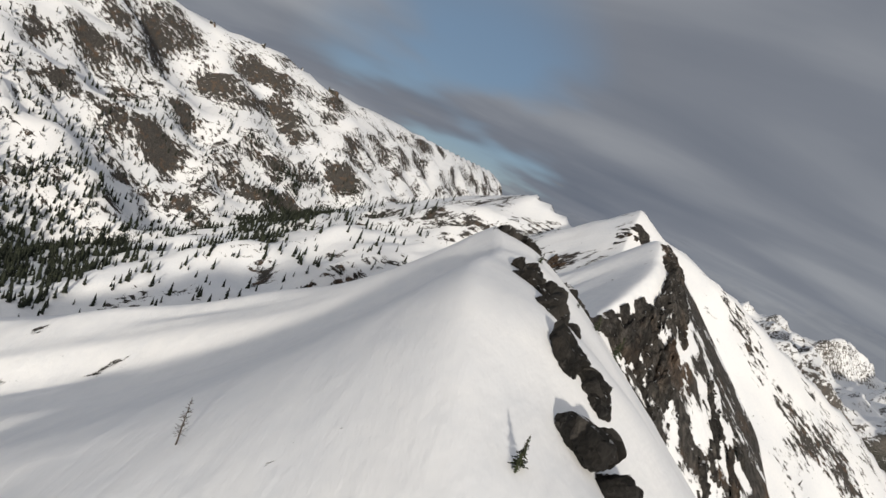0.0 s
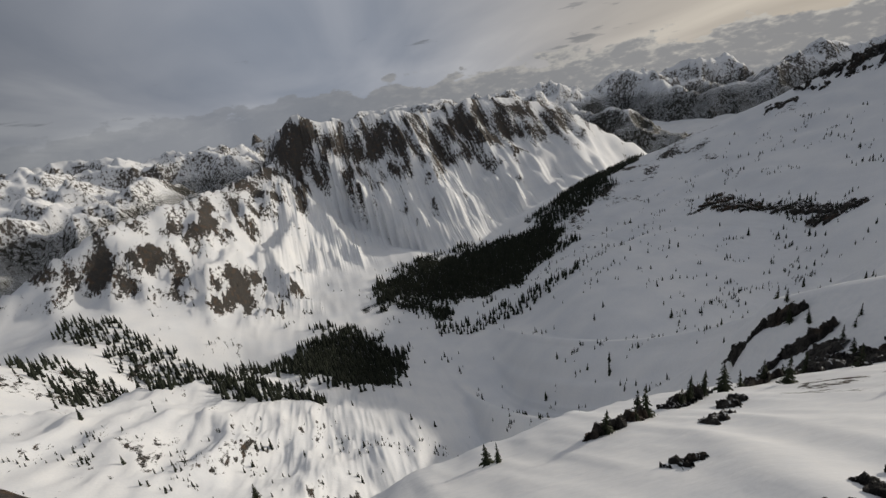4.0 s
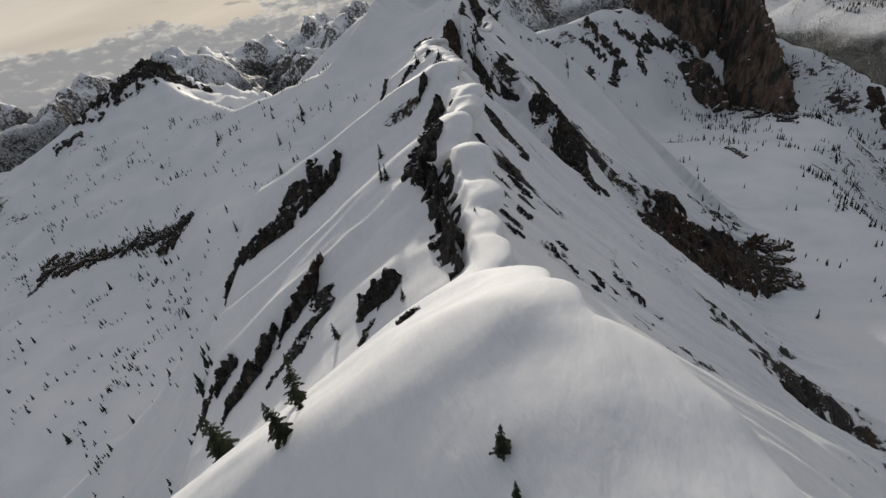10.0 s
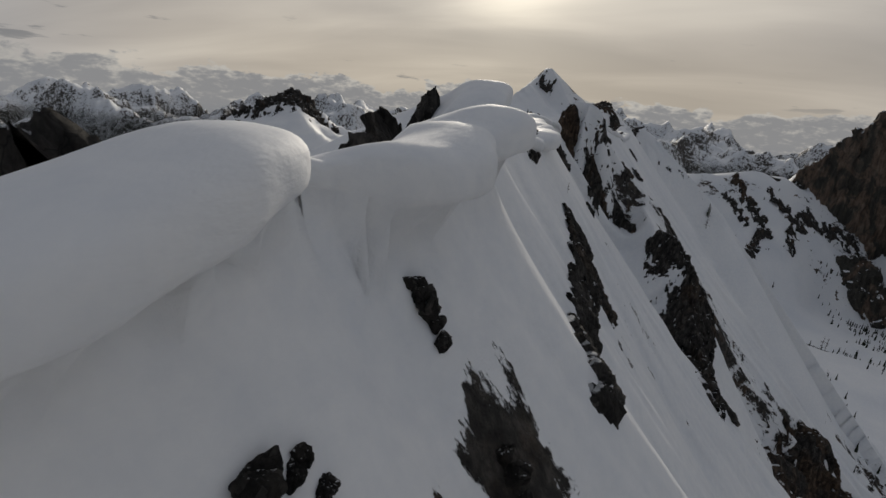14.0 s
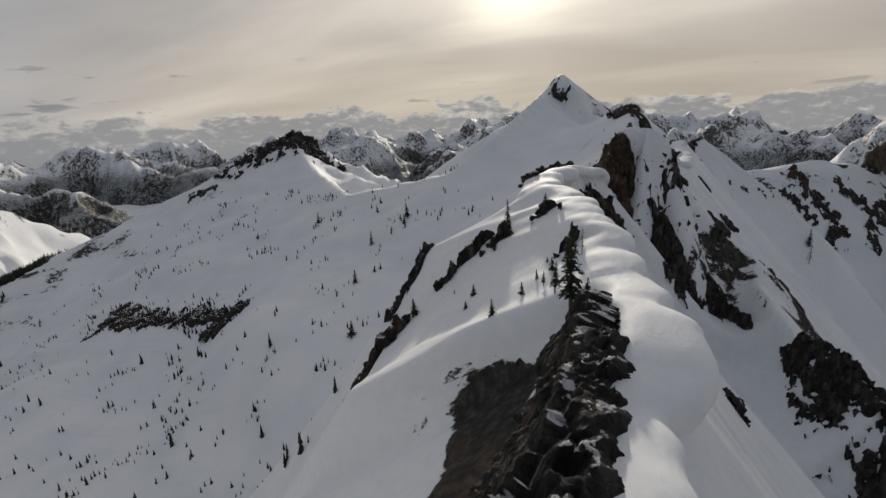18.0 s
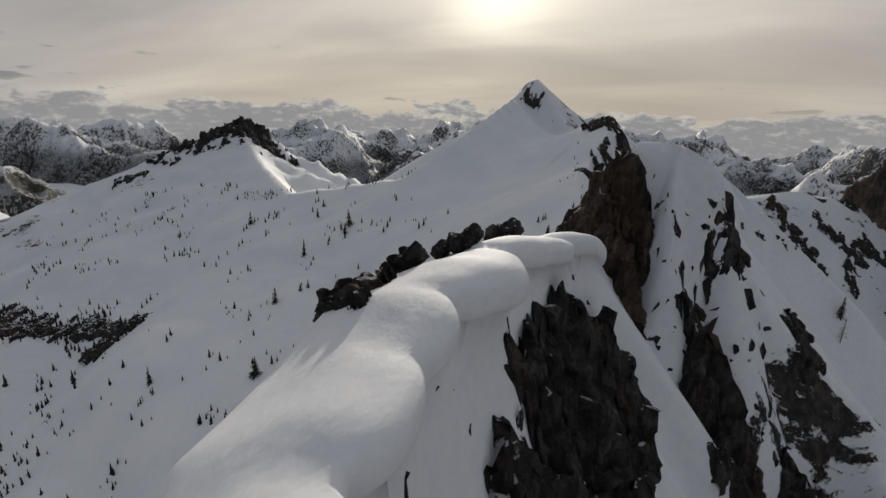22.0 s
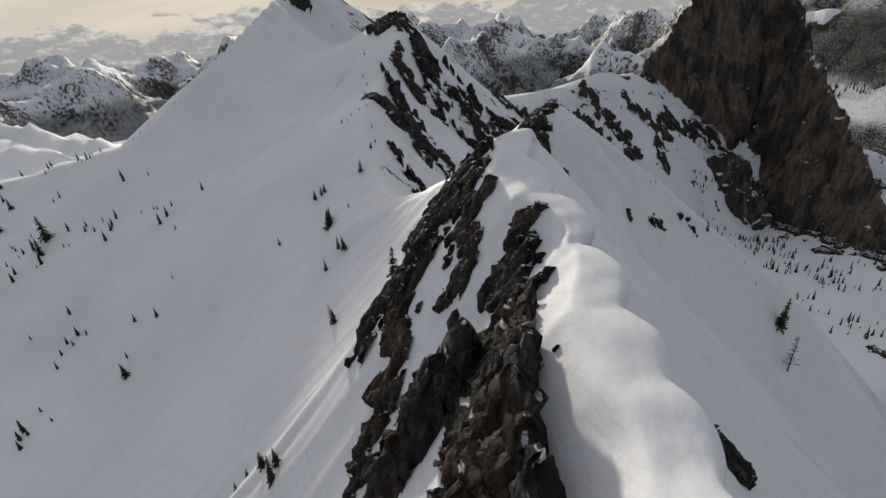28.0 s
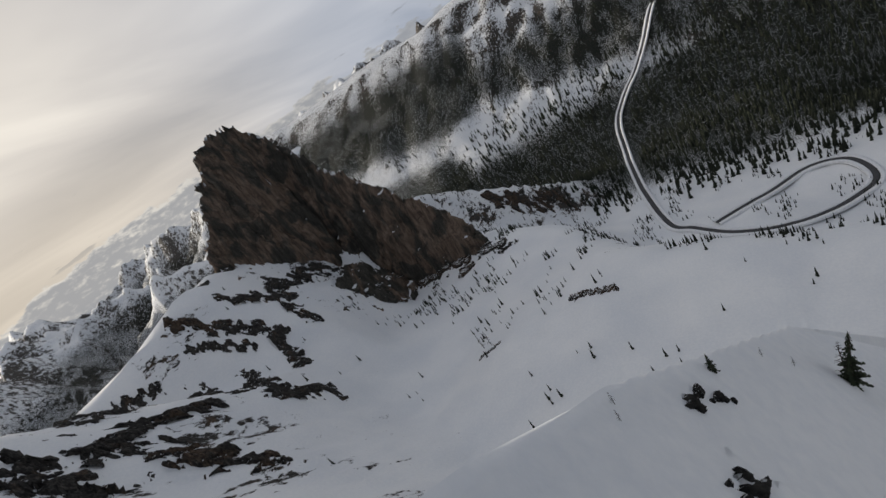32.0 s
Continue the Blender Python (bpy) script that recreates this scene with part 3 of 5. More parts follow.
def cornice_lip(us, ys, xx, hh):
    """Rolls the snow of the crest out over the right-hand face, as far as the drifts reach, with an undercut below the lip."""
    reach = np.maximum(mounds(ys)[0], 1.1) * (1 + 0.10 * perlin(ys / 3.1, 0 * ys + 0.4, 75))
    on = step(ys, 62, 80) * step(ys, 566, 552) * (1 - step(ys, 404, 412) * step(ys, 440, 434))
    first = int(np.searchsorted(us, 0.0))
    for i in np.nonzero(on > 0.01)[0]:
        r, k = reach[i], on[i]
        end = r + 3.2
        last = int(np.searchsorted(us, end))
        top, foot = hh[i, first], float(np.interp(end, us, hh[i]))
        deep = min(0.42 * r + 0.9, 0.8 * (top - foot))
        s = us[first:last] / end
        turn = np.radians(90 - 165 * np.clip(s / 0.62, 0, 1))
        c, n = np.cos(turn), np.sin(turn)
        across = 0.42 * r + 0.58 * r * np.sign(c) * np.abs(c) ** 0.62
        z = top - 0.5 * deep + 0.5 * deep * np.sign(n) * np.abs(n) ** 0.62 - 0.05 * np.maximum(across - 0.42 * r, 0) ** 1.3
        # below the lip the face goes on where the ground lies that deep
        low = np.argmax(hh[i, first:last + 1] < top - deep - 0.5)
        start = min(us[first + low], 0.8 * end)
        g = np.clip((s - 0.62) / 0.38, 0, 1)
        lower = start + (end - start) * g
        under = g > 0
        across = np.where(under, lower, across)
        z = np.where(under, np.interp(lower, us, hh[i]), z)
        base = xx[i, first] - us[first]
        xx[i, first:last] += k * (base + across - xx[i, first:last])
        hh[i, first:last] += k * (z - hh[i, first:last])
        lead = np.exp(-(us[:first] / 6.5) ** 2)
        xx[i, :first] += k * 0.42 * r * lead
    return xx, hh


def make_ground():
    side = grow(0.0, 0.32, 1.026, 2600)
    us = np.array([-v for v in side[:0:-1]] + side)
    mid = list(np.arange(-110, 600, 0.7))
    ys = np.array([-110 - v for v in grow(0.0, 0.9, 1.03, 2500)[:0:-1]] + mid + [mid[-1] + v for v in grow(0.0, 0.9, 1.03, 2000)[1:]])
    uu, yy = np.meshgrid(us, ys)
    xx = crest_x(yy) + uu
    hh = land(xx, yy)
    near = np.abs(uu)
    # wind-packed waves that run up to the crest on the lee side
    drift = 0.75 * perlin(yy / 9, uu / 16, 73) + 0.3 * perlin(yy / 3.6, uu / 9, 74)
    wave = 1 - 2 * np.abs(perlin((yy + 0.55 * uu) / 11, uu / 45, 76))
    hh = hh + drift * 0.6 * step(near, 26, 4) * step(uu, 1.5, -1.0) + 0.5 * wave * step(uu, -42, -10) * step(uu, 0.0, -3.0) * step(yy, -20, 20)
    xx, hh = cornice_lip(us, ys, xx, hh)
    gy, gx = np.gradient(hh, axis=0) / np.gradient(yy, axis=0), np.gradient(hh, axis=1) / np.gradient(uu, axis=1)
    steep = np.hypot(gx, gy)
    # rock comes through where it is steep; the broad bowl stays smooth
    broad = fbm(xx / 70, yy / 45, 4, 80)
    rock = 0.26 + 0.15 * step(steep, 0.6, 1.2) + 0.20 * broad
    rock += 0.05 * step(uu, 40, 90) * step(uu, 260, 140)
    rock -= 0.25 * step(uu, -14, -45) * step(yy, -60, 60) * step(-xx, 900, 600)
    rock -= 0.6 * step(near, 9, 4) * step(uu, 1.2, 0.2)
    rock -= 0.5 * step(uu, -0.5, 0.2) * step(uu, 7.5, 5.5) * step(yy, 84, 92) * step(yy, 410, 400)
    rock -= 0.05 * step(uu, 40, 15) * step(uu, 0, 2) * step(yy, 110, 150)
    flat = step(steep, 0.45, 0.25)
    rock -= 0.3 * flat
    rock -= 0.08 * step(uu, 0, 6) * step(uu, 125, 95) * step(yy, 255, 285) * step(yy, 425, 395)
    rock -= 0.06 * step(uu, 0, 6) * step(uu, 200, 120) * step(yy, 90, 120) * step(yy, 425, 395)
    rock -= 0.10 * step(uu, -30, -8) * step(uu, 75, 40) * step(yy, 600, 640) * step(yy, 880, 800)
    # the rocky crest behind the start, both sides of its snow cap
    rock += 0.42 * step(uu, -1.2, -2.6) * step(uu, -16, -11) * step(yy, 281, 286) * step(yy, 311, 306)
    back = step(yy, -92, -66) * step(yy, 8, -10)
    rock += (0.05 - 0.16 * step(-yy, 34, 42)) * back * step(uu, 1.5, 5) * step(uu, 60, 34) + (0.17 + 0.12 * fbm(xx / 6, yy / 6, 3, 84)) * back * step(uu, -1.5, -4) * step(uu, -36, -14)
    rock += 0.07 * step(-yy, 90, 130) * step(near, 420, 250)
    rock -= 0.3 * step(yy, 540, 556) * step(yy, 645, 620) * step(near, 70, 45)
    # patches of broken rock on the shaded face
    for px, py, pr, pl in ((-42.0, 189, 1.6, 3.6), (-40.5, 192.5, 0.9, 2.0), (-41.0, 173.5, 1.2, 3.4), (-40.3, 176.5, 0.8, 2.0), (-37.5, 204, 2.0, 4.0), (-39.5, 199, 0.9, 1.6), (-36.5, 182, 0.9, 1.6), (-35.0, 192, 1.2, 2.4)):
        rock += 0.25 * np.exp(-((xx - px) / pl) ** 2 - ((yy - py) / pr) ** 2)
    rock -= 0.25 * step(uu, 0, 6) * step(uu, 210, 130) * step(yy, 425, 455) * step(yy, 660, 610) + 0.4 * bell(xx, -40, 9) * bell(yy, 421, 7)
    far = step(np.hypot(xx, yy - 200), 600, 1100)
    rock += 0.07 * far
    # rockier ground: the northern mountain, the wall across the valley, the rim under the tower
    rock += 0.10 * step(-yy, 420, 700) * step(xx, 100, 300) + (0.12 + 0.17 * fbm(xx / 70, yy / 70, 5, 81) + 0.10 * perlin(hh / 26 + 0.5 * perlin(xx / 90, yy / 90, 83), (xx + yy) / 190, 82)) * step(-xx, 930, 1090) - 0.16 * bell(xx, 260, 260) * bell(yy, 985, 130)
    rock += 0.14 * bell(xx, -745, 70) * bell(yy, 1190, 80)
    rock -= 0.30 * step(-xx, 1100, 1250) * step(hh, -230, -320)
    rock += 0.15 * step(xx, 1150, 1400)
    rock -= 0.06 * step(uu, 90, 140) * step(uu, 420, 330) * step(yy, 260, 320) * step(yy, 900, 820)
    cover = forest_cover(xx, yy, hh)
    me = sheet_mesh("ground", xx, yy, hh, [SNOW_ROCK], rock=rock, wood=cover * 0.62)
    return tagged(new("ground", me), "snow-covered mountain ridge with dark rock showing through", "ground", kind="structure")


make_ground()


def make_ranges():
    az = np.radians(np.arange(0, 360.01, 0.12))
    rad = np.array(grow(2150.0, 14, 1.012, 4880))
    aa, rr = np.meshgrid(az, rad)
    xx, yy = rr * np.sin(aa) - 40, rr * np.cos(aa) + 260
    rough = ridged(xx / 900, yy / 900, 6, 120, 0.41)
    skyline = curve([(-180, 0.3), (-145, 0.5), (-130, 0.5), (-115, -0.6), (-100, -0.85), (-66, -0.85), (-52, -1.0), (-42, -1.1), (-29, -0.1), (-22, -0.8), (-12, 0.2), (7, 0.3), (13, -0.4), (20, -1.3), (29, -0.5), (44, 0.8), (90, 0.5), (180, 0.3)])
    ceiling = 0 + rr * np.tan(np.radians(skyline((np.degrees(aa) + 180) % 360 - 180)))
    ceiling = ceiling + 26 * perlin(xx / 760, yy / 760, 131) + 7 * perlin(xx / 240, yy / 240, 132) - 110 * step(rr, 4300, 2900) - 120 * bell(np.degrees(aa), 308, 13) * step(rr, 4500, 3500)
    lack = 1.62 - rough + 0.25 * fbm(xx / 1500, yy / 1500, 2, 130)
    height = ceiling - 210 * np.log1p(np.exp(np.clip(lack * 12, -30, 60))) / 12
    inner = step(rr, 2150, 2500)
    height = land(xx, yy) * (1 - inner) + height * inner - 25 * step(rr, 2300, 2160)
    gr, ga = np.gradient(height, axis=0) / np.gradient(rr, axis=0), np.gradient(height, axis=1) / (np.gradient(aa, axis=1) * rr)
    steep = np.hypot(gr, ga)
    rock = 0.27 + 0.22 * step(steep, 0.35, 1.0) + 0.12 * fbm(xx / 300, yy / 300, 3, 140)
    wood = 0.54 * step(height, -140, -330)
    me = sheet_mesh("distant_ranges", xx, yy, height, [FAR_HAZED_ROCK], rock=rock, wood=wood)
    return tagged(new("distant_ranges", me), "snowy mountain ranges far off under cloud", "mountains", kind="structure")


make_ranges()

# ---- rock ----


def part(name, me, parent=None, label=""):
    ob = new(name, me)
    if parent is not None:
        ob.parent = parent
    return tagged(ob, label)


def crag(name, label, pts, left, right, cell, knobble, mat, category="crag", seed=0, pad=1.0, jag=0.3, parent=None):
    """A rock with a crest through pts and faces so steep that it stands out of the ground."""
    p = np.array(pts, float)
    low = land(p[:, 0], p[:, 1])
    reach = max(6 * cell, pad * float((p[:, 2] - low).max()) / min(left, right) + 4 * cell)
    xs = np.arange(p[:, 0].min() - reach, p[:, 0].max() + reach + cell, cell)
    ys = np.arange(p[:, 1].min() - reach, p[:, 1].max() + reach + cell, cell)
    xx, yy = np.meshgrid(xs, ys)
    wob = 3.0 * cell
    wx, wy = xx + wob * perlin(xx / (9 * cell), yy / (9 * cell), 200 + seed), yy + wob * perlin(xx / (9 * cell), yy / (9 * cell), 210 + seed)
    z, d = spine(wx, wy, pts, left, right, 1e5)
    blocks = np.floor(z / (7 * cell) + 0.6 * fbm(xx / (10 * cell), yy / (10 * cell), 2, 220 + seed)) * 7 * cell
    z = 0.55 * z + 0.45 * (blocks + 3.5 * cell)
    z = z + knobble * (0.35 * (ridged(xx / (14 * cell), yy / (14 * cell), 6, 230 + seed, 0.6) - 0.9) + 0.7 * fbm(xx / (11 * cell), yy / (11 * cell), 6, 240 + seed, 0.62) - 0.2)
    base = land(xx, yy)
    z = np.where(z < base + (1.0 + 3.0 * fbm(xx / (5 * cell), yy / (5 * cell), 4, 250 + seed, 0.6)) * cell, base - 1.6 - 2 * cell, z)
    # a broken skin: blocks pushed in and out sideways as well
    for k, a in ((9.0, 2.6), (4.0, 1.7), (2.0, 1.0)):
        w = z / (k * cell)
        xx, yy = xx + a * cell * perlin(xx / (k * cell) + 0.6 * w, yy / (k * cell) - 0.8 * w, 260 + seed), yy + a * cell * perlin(xx / (k * cell) - 0.7 * w, yy / (k * cell) + 0.6 * w, 270 + seed)
    jog = np.random.RandomState(seed)
    xx, yy, z = (v + jog.uniform(-jag, jag, z.shape) * 0.6 * cell for v in (xx, yy, z))
    me = sheet_mesh(name, xx, yy, z, [mat])
    if parent is not None:
        ob = part(name, me, parent, label)
        ob.location = -parent.location
        return ob
    return tagged(new(name, me), label, category)


tower = tagged(new("rock_tower"), "massive brown rock tower with sheer walls and snowy ledges", "crag")
tower.location = (430, 1100, -130)
crag("main_wall", "", [(300, 1112, -100), (345, 1122, -50), (395, 1132, 0), (420, 1136, 16), (470, 1140, 12), (488, 1120, -20)], 3.0, 4.3, 1.7, 6, TOWER_ROCK, seed=1, jag=0.12, parent=tower)
crag("rock_spur", "", [(488, 1120, -20), (482, 1050, -104), (476, 985, -166), (472, 905, -236)], 3.0, 4.0, 1.7, 6, TOWER_ROCK, seed=1, jag=0.12, parent=tower)
crag("rock_buttress", "brown rounded rock buttress below the tower", [(334, 1024, -236), (350, 1028, -219), (376, 1030, -212), (404, 1028, -226), (418, 1024, -246)], 2.4, 2.0, 1.6, 6, TOWER_ROCK, seed=2)
crag("summit_crag", "small dark rock cap on the snowy summit", [(-204, 1118, -50), (-182, 1122, -20), (-164, 1126, 2), (-148, 1129, 21), (-141, 1131, 25)], 1.6, 2.2, 1.4, 3, DARK_ROCK, seed=3)
crag("shoulder_crag", "dark rocky shoulder streaked with snow", [(-44, 940, -38), (-34, 968, -24), (-24, 990, -21), (-12, 1012, -40)], 1.35, 1.7, 2.2, 8, DARK_ROCK, seed=5)
crag("side_peak_crag", "dark rocky pyramid on the snowy side peak", [(-835, 1126, -98), (-815, 1144, -84), (-780, 1178, -55), (-751, 1203, -38), (-728, 1176, -58), (-692, 1136, -86), (-668, 1110, -102)], 0.56, 0.56, 2.2, 12, DARK_ROCK, seed=4)
# the brown cliff band above the eastern basin: how far it stands out, then x, y along each piece
for i, (tall, way) in enumerate([(8, [(76, 425), (88, 424), (100, 423), (112, 422)]), (9, [(114, 424), (128, 431), (142, 439), (156, 447), (172, 460)]), (7, [(176, 466), (192, 486), (208, 502), (226, 514)])]):
    foot = land(np.array([x for x, y in way]), np.array([y for x, y in way]))
    crag("basin_cliff", "brown cliff band with snow above a white basin", [(x, y, z + tall * (0.5 if n in (0, len(way) - 1) else 1.0)) for n, ((x, y), z) in enumerate(zip(way, foot))], 1.5, 2.2, 0.8, 4, BROWN_ROCK, seed=60 + i)
# rock ribs of the shoulder and of the crest before it: how far they stand out, their faces' slope, then x, y along each
SHOULDER_RIBS = [(8, 1.4, [(-37, 965), (-30, 938), (-17, 914), (-12, 888), (-5, 868)]), (6, 1.5, [(-18, 930), (0, 908), (20, 890), (46, 876)]),
                 (7, 1.5, [(-44, 866), (-40, 832), (-34, 796), (-27, 766), (-20, 742)]), (5, 1.5, [(-8, 876), (8, 868), (30, 858), (48, 850)]),
                 (6, 1.5, [(8, 934), (30, 914), (52, 906), (74, 902)]), (4, 1.6, [(-44, 736), (-40, 716), (-36, 698), (-30, 684)])]
for i, (tall, slope, way) in enumerate(SHOULDER_RIBS):
    foot = land(np.array([x for x, y in way]), np.array([y for x, y in way]))
    crag("shoulder_rib", "dark rock rib of the shoulder, streaked with snow", [(x, y, z + tall * (0.4 if n in (0, len(way) - 1) else 1.0)) for n, ((x, y), z) in enumerate(zip(way, foot))], slope, slope + 0.2, 1.3, 6, DARK_ROCK, seed=40 + i)
crag("dome_knob", "dark rock knob between two snow domes", [(-9.8, 556.5, -51), (-9.2, 559.5, -47.9), (-7.8, 562.5, -47.3), (-6.6, 566, -48.6)], 2.4, 2.6, 0.3, 1.2, DARK_ROCK, seed=51)
crag("crest_crag", "dark crag on the falling crest behind the snow domes", [(-12, 583, -58.5), (-15, 591, -59.5), (-20, 600, -67), (-27, 610, -77), (-34, 622, -86)], 1.8, 1.9, 0.5, 2.0, DARK_ROCK, seed=52)
crag("crest_cliff", "dark cliff band under the narrow crest snow", [(-20.0, 514, -54.2), (-19.8, 522, -53.2), (-20.2, 530, -51.6), (-21.4, 537, -49.4), (-21.8, 543, -47.3), (-21.6, 547, -46.9), (-22.6, 551, -50.5)], 2.0, 3.0, 0.34, 1.3, DARK_ROCK, seed=53)
crag("crest_cliff", "dark cliff band under the narrow crest snow", [(-31, 466, -53.6), (-30.2, 478, -53.2), (-29.2, 490, -52.4), (-28.0, 500, -51.6), (-26, 507, -53), (-22.6, 514, -55)], 2.0, 3.0, 0.34, 1.3, BROWN_ROCK, seed=54)
crag("brown_block", "big dark brown rock block beside a snow cap", [(-50.5, 420, -39), (-49.5, 423, -35.9), (-48.0, 426, -37.4), (-46.2, 430, -41.6), (-42.6, 438, -45.8), (-38.2, 447, -48.4), (-34.5, 455, -50.6)], 1.9, 2.3, 0.45, 1.6, BROWN_ROCK, seed=8)
crag("brown_buttress", "brown rock buttress in front of the snow cap", [(-50.8, 421.5, -38.2), (-48.6, 420.6, -36.5), (-46.6, 420.7, -36.9), (-45.4, 419.4, -40.5), (-45.0, 418.2, -45.5), (-44.6, 416.8, -51.5)], 2.4, 2.6, 0.45, 1.6, BROWN_ROCK, seed=18)
crag("brown_spur", "brown rock spur at the foot of the buttress", [(-50.2, 418.6, -42.5), (-49.6, 416.2, -46.0), (-48.6, 414.2, -49.4), (-47.6, 412.6, -53.5)], 1.7, 1.7, 0.5, 1.6, BROWN_ROCK, seed=19)
crag("brown_cliff", "brown cliff face below the snow-capped block", [(-36, 423.5, -55), (-32, 426, -61), (-27, 428, -69), (-22, 429, -79)], 2.6, 2.6, 0.45, 1.6, BROWN_ROCK, seed=7)
crag("block_foot", "brown rock foot of the snow-capped block", [(-40.6, 416.2, -49.5), (-39.2, 415.4, -51), (-37.2, 414.0, -54.5), (-33.5, 412.5, -63), (-30, 411, -71)], 2.0, 2.2, 0.45, 1.6, BROWN_ROCK, seed=23)
crag("flank_rib", "dark rock rib on the shaded side of the block", [(-48, 428, -38), (-55, 427, -47), (-62, 424, -62), (-69, 420, -78)], 1.7, 1.7, 0.5, 2.0, DARK_ROCK, seed=9)
crag("ridge_cliff", "dark cliff under the overhanging snow of the crest", [(-60, 357, -50), (-62.2, 364, -48.2), (-60.8, 374, -47.2), (-59, 384, -46.8), (-55, 391, -48.2), (-49.8, 396.5, -52.8)], 2.2, 1.8, 0.4, 1.8, DARK_ROCK, seed=10)
crag("crest_buttress", "dark rock buttress along the edge of the crest snow", [(-48.0, 146, -45.3), (-48.8, 152, -44.9), (-50.2, 158, -45.2), (-51, 165, -46.2), (-52, 172, -46), (-53, 179, -44.6)], 2.4, 3.0, 0.32, 1.3, DARK_ROCK, seed=14)
crag("ridge_rib", "dark rock rib falling from the crest", [(-28, 548, -55), (-33, 544, -60), (-41, 536, -71), (-46, 533, -86), (-50, 532, -100)], 1.5, 1.5, 0.5, 2.2, DARK_ROCK, seed=11)
crag("ridge_rib", "dark rock rib falling from the crest", [(-31, 514, -59), (-35, 513, -63), (-44, 510, -77), (-54, 507, -91)], 1.5, 1.5, 0.5, 2.2, DARK_ROCK, seed=12)
crag("ridge_rib", "dark rock rib falling from the crest", [(-31, 462, -51), (-38, 462, -57), (-48, 460, -66), (-58, 458, -80)], 1.6, 1.6, 0.5, 2.2, DARK_ROCK, seed=13)


crag("crest_crag", "dark rough rock knob at the edge of the crest snow", [(-53.0, 215.6, -41.4), (-52.2, 218.6, -40.7), (-51.4, 221, -42.6)], 1.9, 2.2, 0.25, 0.8, DARK_ROCK, seed=31)
crag("crest_crag", "dark rough rock knob at the edge of the crest snow", [(-57.2, 239.5, -40.6), (-56.0, 241.6, -38.6), (-54.8, 244.4, -38.2), (-54.2, 247, -39.8)], 1.9, 2.2, 0.25, 0.9, DARK_ROCK, seed=32)
crag("pointed_slab", "pointed dark rock slab beside the crest snow", [(-54.6, 328.2, -43.2), (-54.9, 325.6, -43.6), (-55.8, 323.6, -45.0), (-57.2, 321.8, -47.4)], 2.2, 2.6, 0.25, 0.9, DARK_ROCK, seed=21)
crag("crest_slab", "dark rock slab edging the crest snow", [(-57.0, 336, -43.4), (-57.7, 340, -43.0), (-58, 344.2, -42.8), (-60, 346, -44.5)], 2.2, 2.6, 0.25, 0.9, DARK_ROCK, seed=22)


def boulder_mesh(rng, mat):
    """A broken block about 2 across: flat faces, worn edges, a rough skin."""
    bm = bmesh.new()
    bmesh.ops.create_icosphere(bm, subdivisions=4, radius=1.0)
    planes = []
    for _ in range(18):
        v = Vector((rng.gauss(0, 1), rng.gauss(0, 1), rng.gauss(0, 0.8))).normalized()
        planes.append((v, rng.uniform(0.6, 1.0)))
    off = Vector((rng.uniform(0, 90), rng.uniform(0, 90), rng.uniform(0, 90)))
    for v in bm.verts:
        d = v.co.normalized()
        r = 1.5
        for n, k in planes:
            c = d.dot(n)
            if c > 0.2:
                r = min(r, k / c)
        skin = noise.fractal(d * 2.2 + off, 0.75, 2.1, 6)
        crack = abs(noise.noise(d * 3.1 + off))
        v.co = d * (r + 0.11 * skin - 0.10 * max(0, 0.14 - crack) / 0.14)
    me = bpy.data.meshes.new("boulder")
    bm.to_mesh(me)
    bm.free()
    me.materials.append(mat)
    return me


BOULDERS = [boulder_mesh(random.Random(60 + i), DARK_ROCK) for i in range(9)]


def rock_cluster(name, label, x, y, top, size, fall, seed, count):
    """Blocks heaped round x, y up to the height top, and trailing downhill for a length fall."""
    rng = random.Random(seed)
    ground = float(land(np.array([x]), np.array([y]))[0])
    e = 1.5
    gx = float(land(np.array([x + e]), np.array([y]))[0] - land(np.array([x - e]), np.array([y]))[0])
    gy = float(land(np.array([x]), np.array([y + e]))[0] - land(np.array([x]), np.array([y - e]))[0])
    g = math.hypot(gx, gy) + 1e-6
    hold = tagged(new(name), label, "rock", "rocks of the crest")
    hold.location = (x, y, ground)
    for i in range(count):
        k = i / max(1, count - 1)
        r = size * (1.0 - 0.45 * k) * rng.uniform(0.75, 1.15)
        run = fall * k * rng.uniform(0.7, 1.1)
        px = x - gx / g * run + rng.gauss(0, 0.42) * size * (i > 0)
        py = y - gy / g * run + rng.gauss(0, 0.42) * size * (i > 0)
        base = float(land(np.array([px]), np.array([py]))[0])
        lift = max(top - ground, 0.3 * size)
        tall = r * rng.uniform(0.75, 1.15)
        if i == 0:
            px, py = x, y
        z = base + tall * rng.uniform(0.1, 0.5)
        rise = lift * (1 - i / (0.6 * count))
        if rise > 0.9 * size:
            px, py = x + (px - x) * 0.5, y + (py - y) * 0.5
            z = ground + max(rise - 0.8 * tall, 0.2 * tall)
        ob = part("boulder", BOULDERS[rng.randrange(9)], hold)
        m = Matrix.Translation((px - x, py - y, z - ground)) @ Euler((rng.uniform(-0.3, 0.3), rng.uniform(-0.3, 0.3), rng.uniform(0, 6.28))).to_matrix().to_4x4()
        ob.matrix_local = m @ Matrix.Diagonal((r, r * rng.uniform(0.8, 1.2), tall, 1))
    return hold


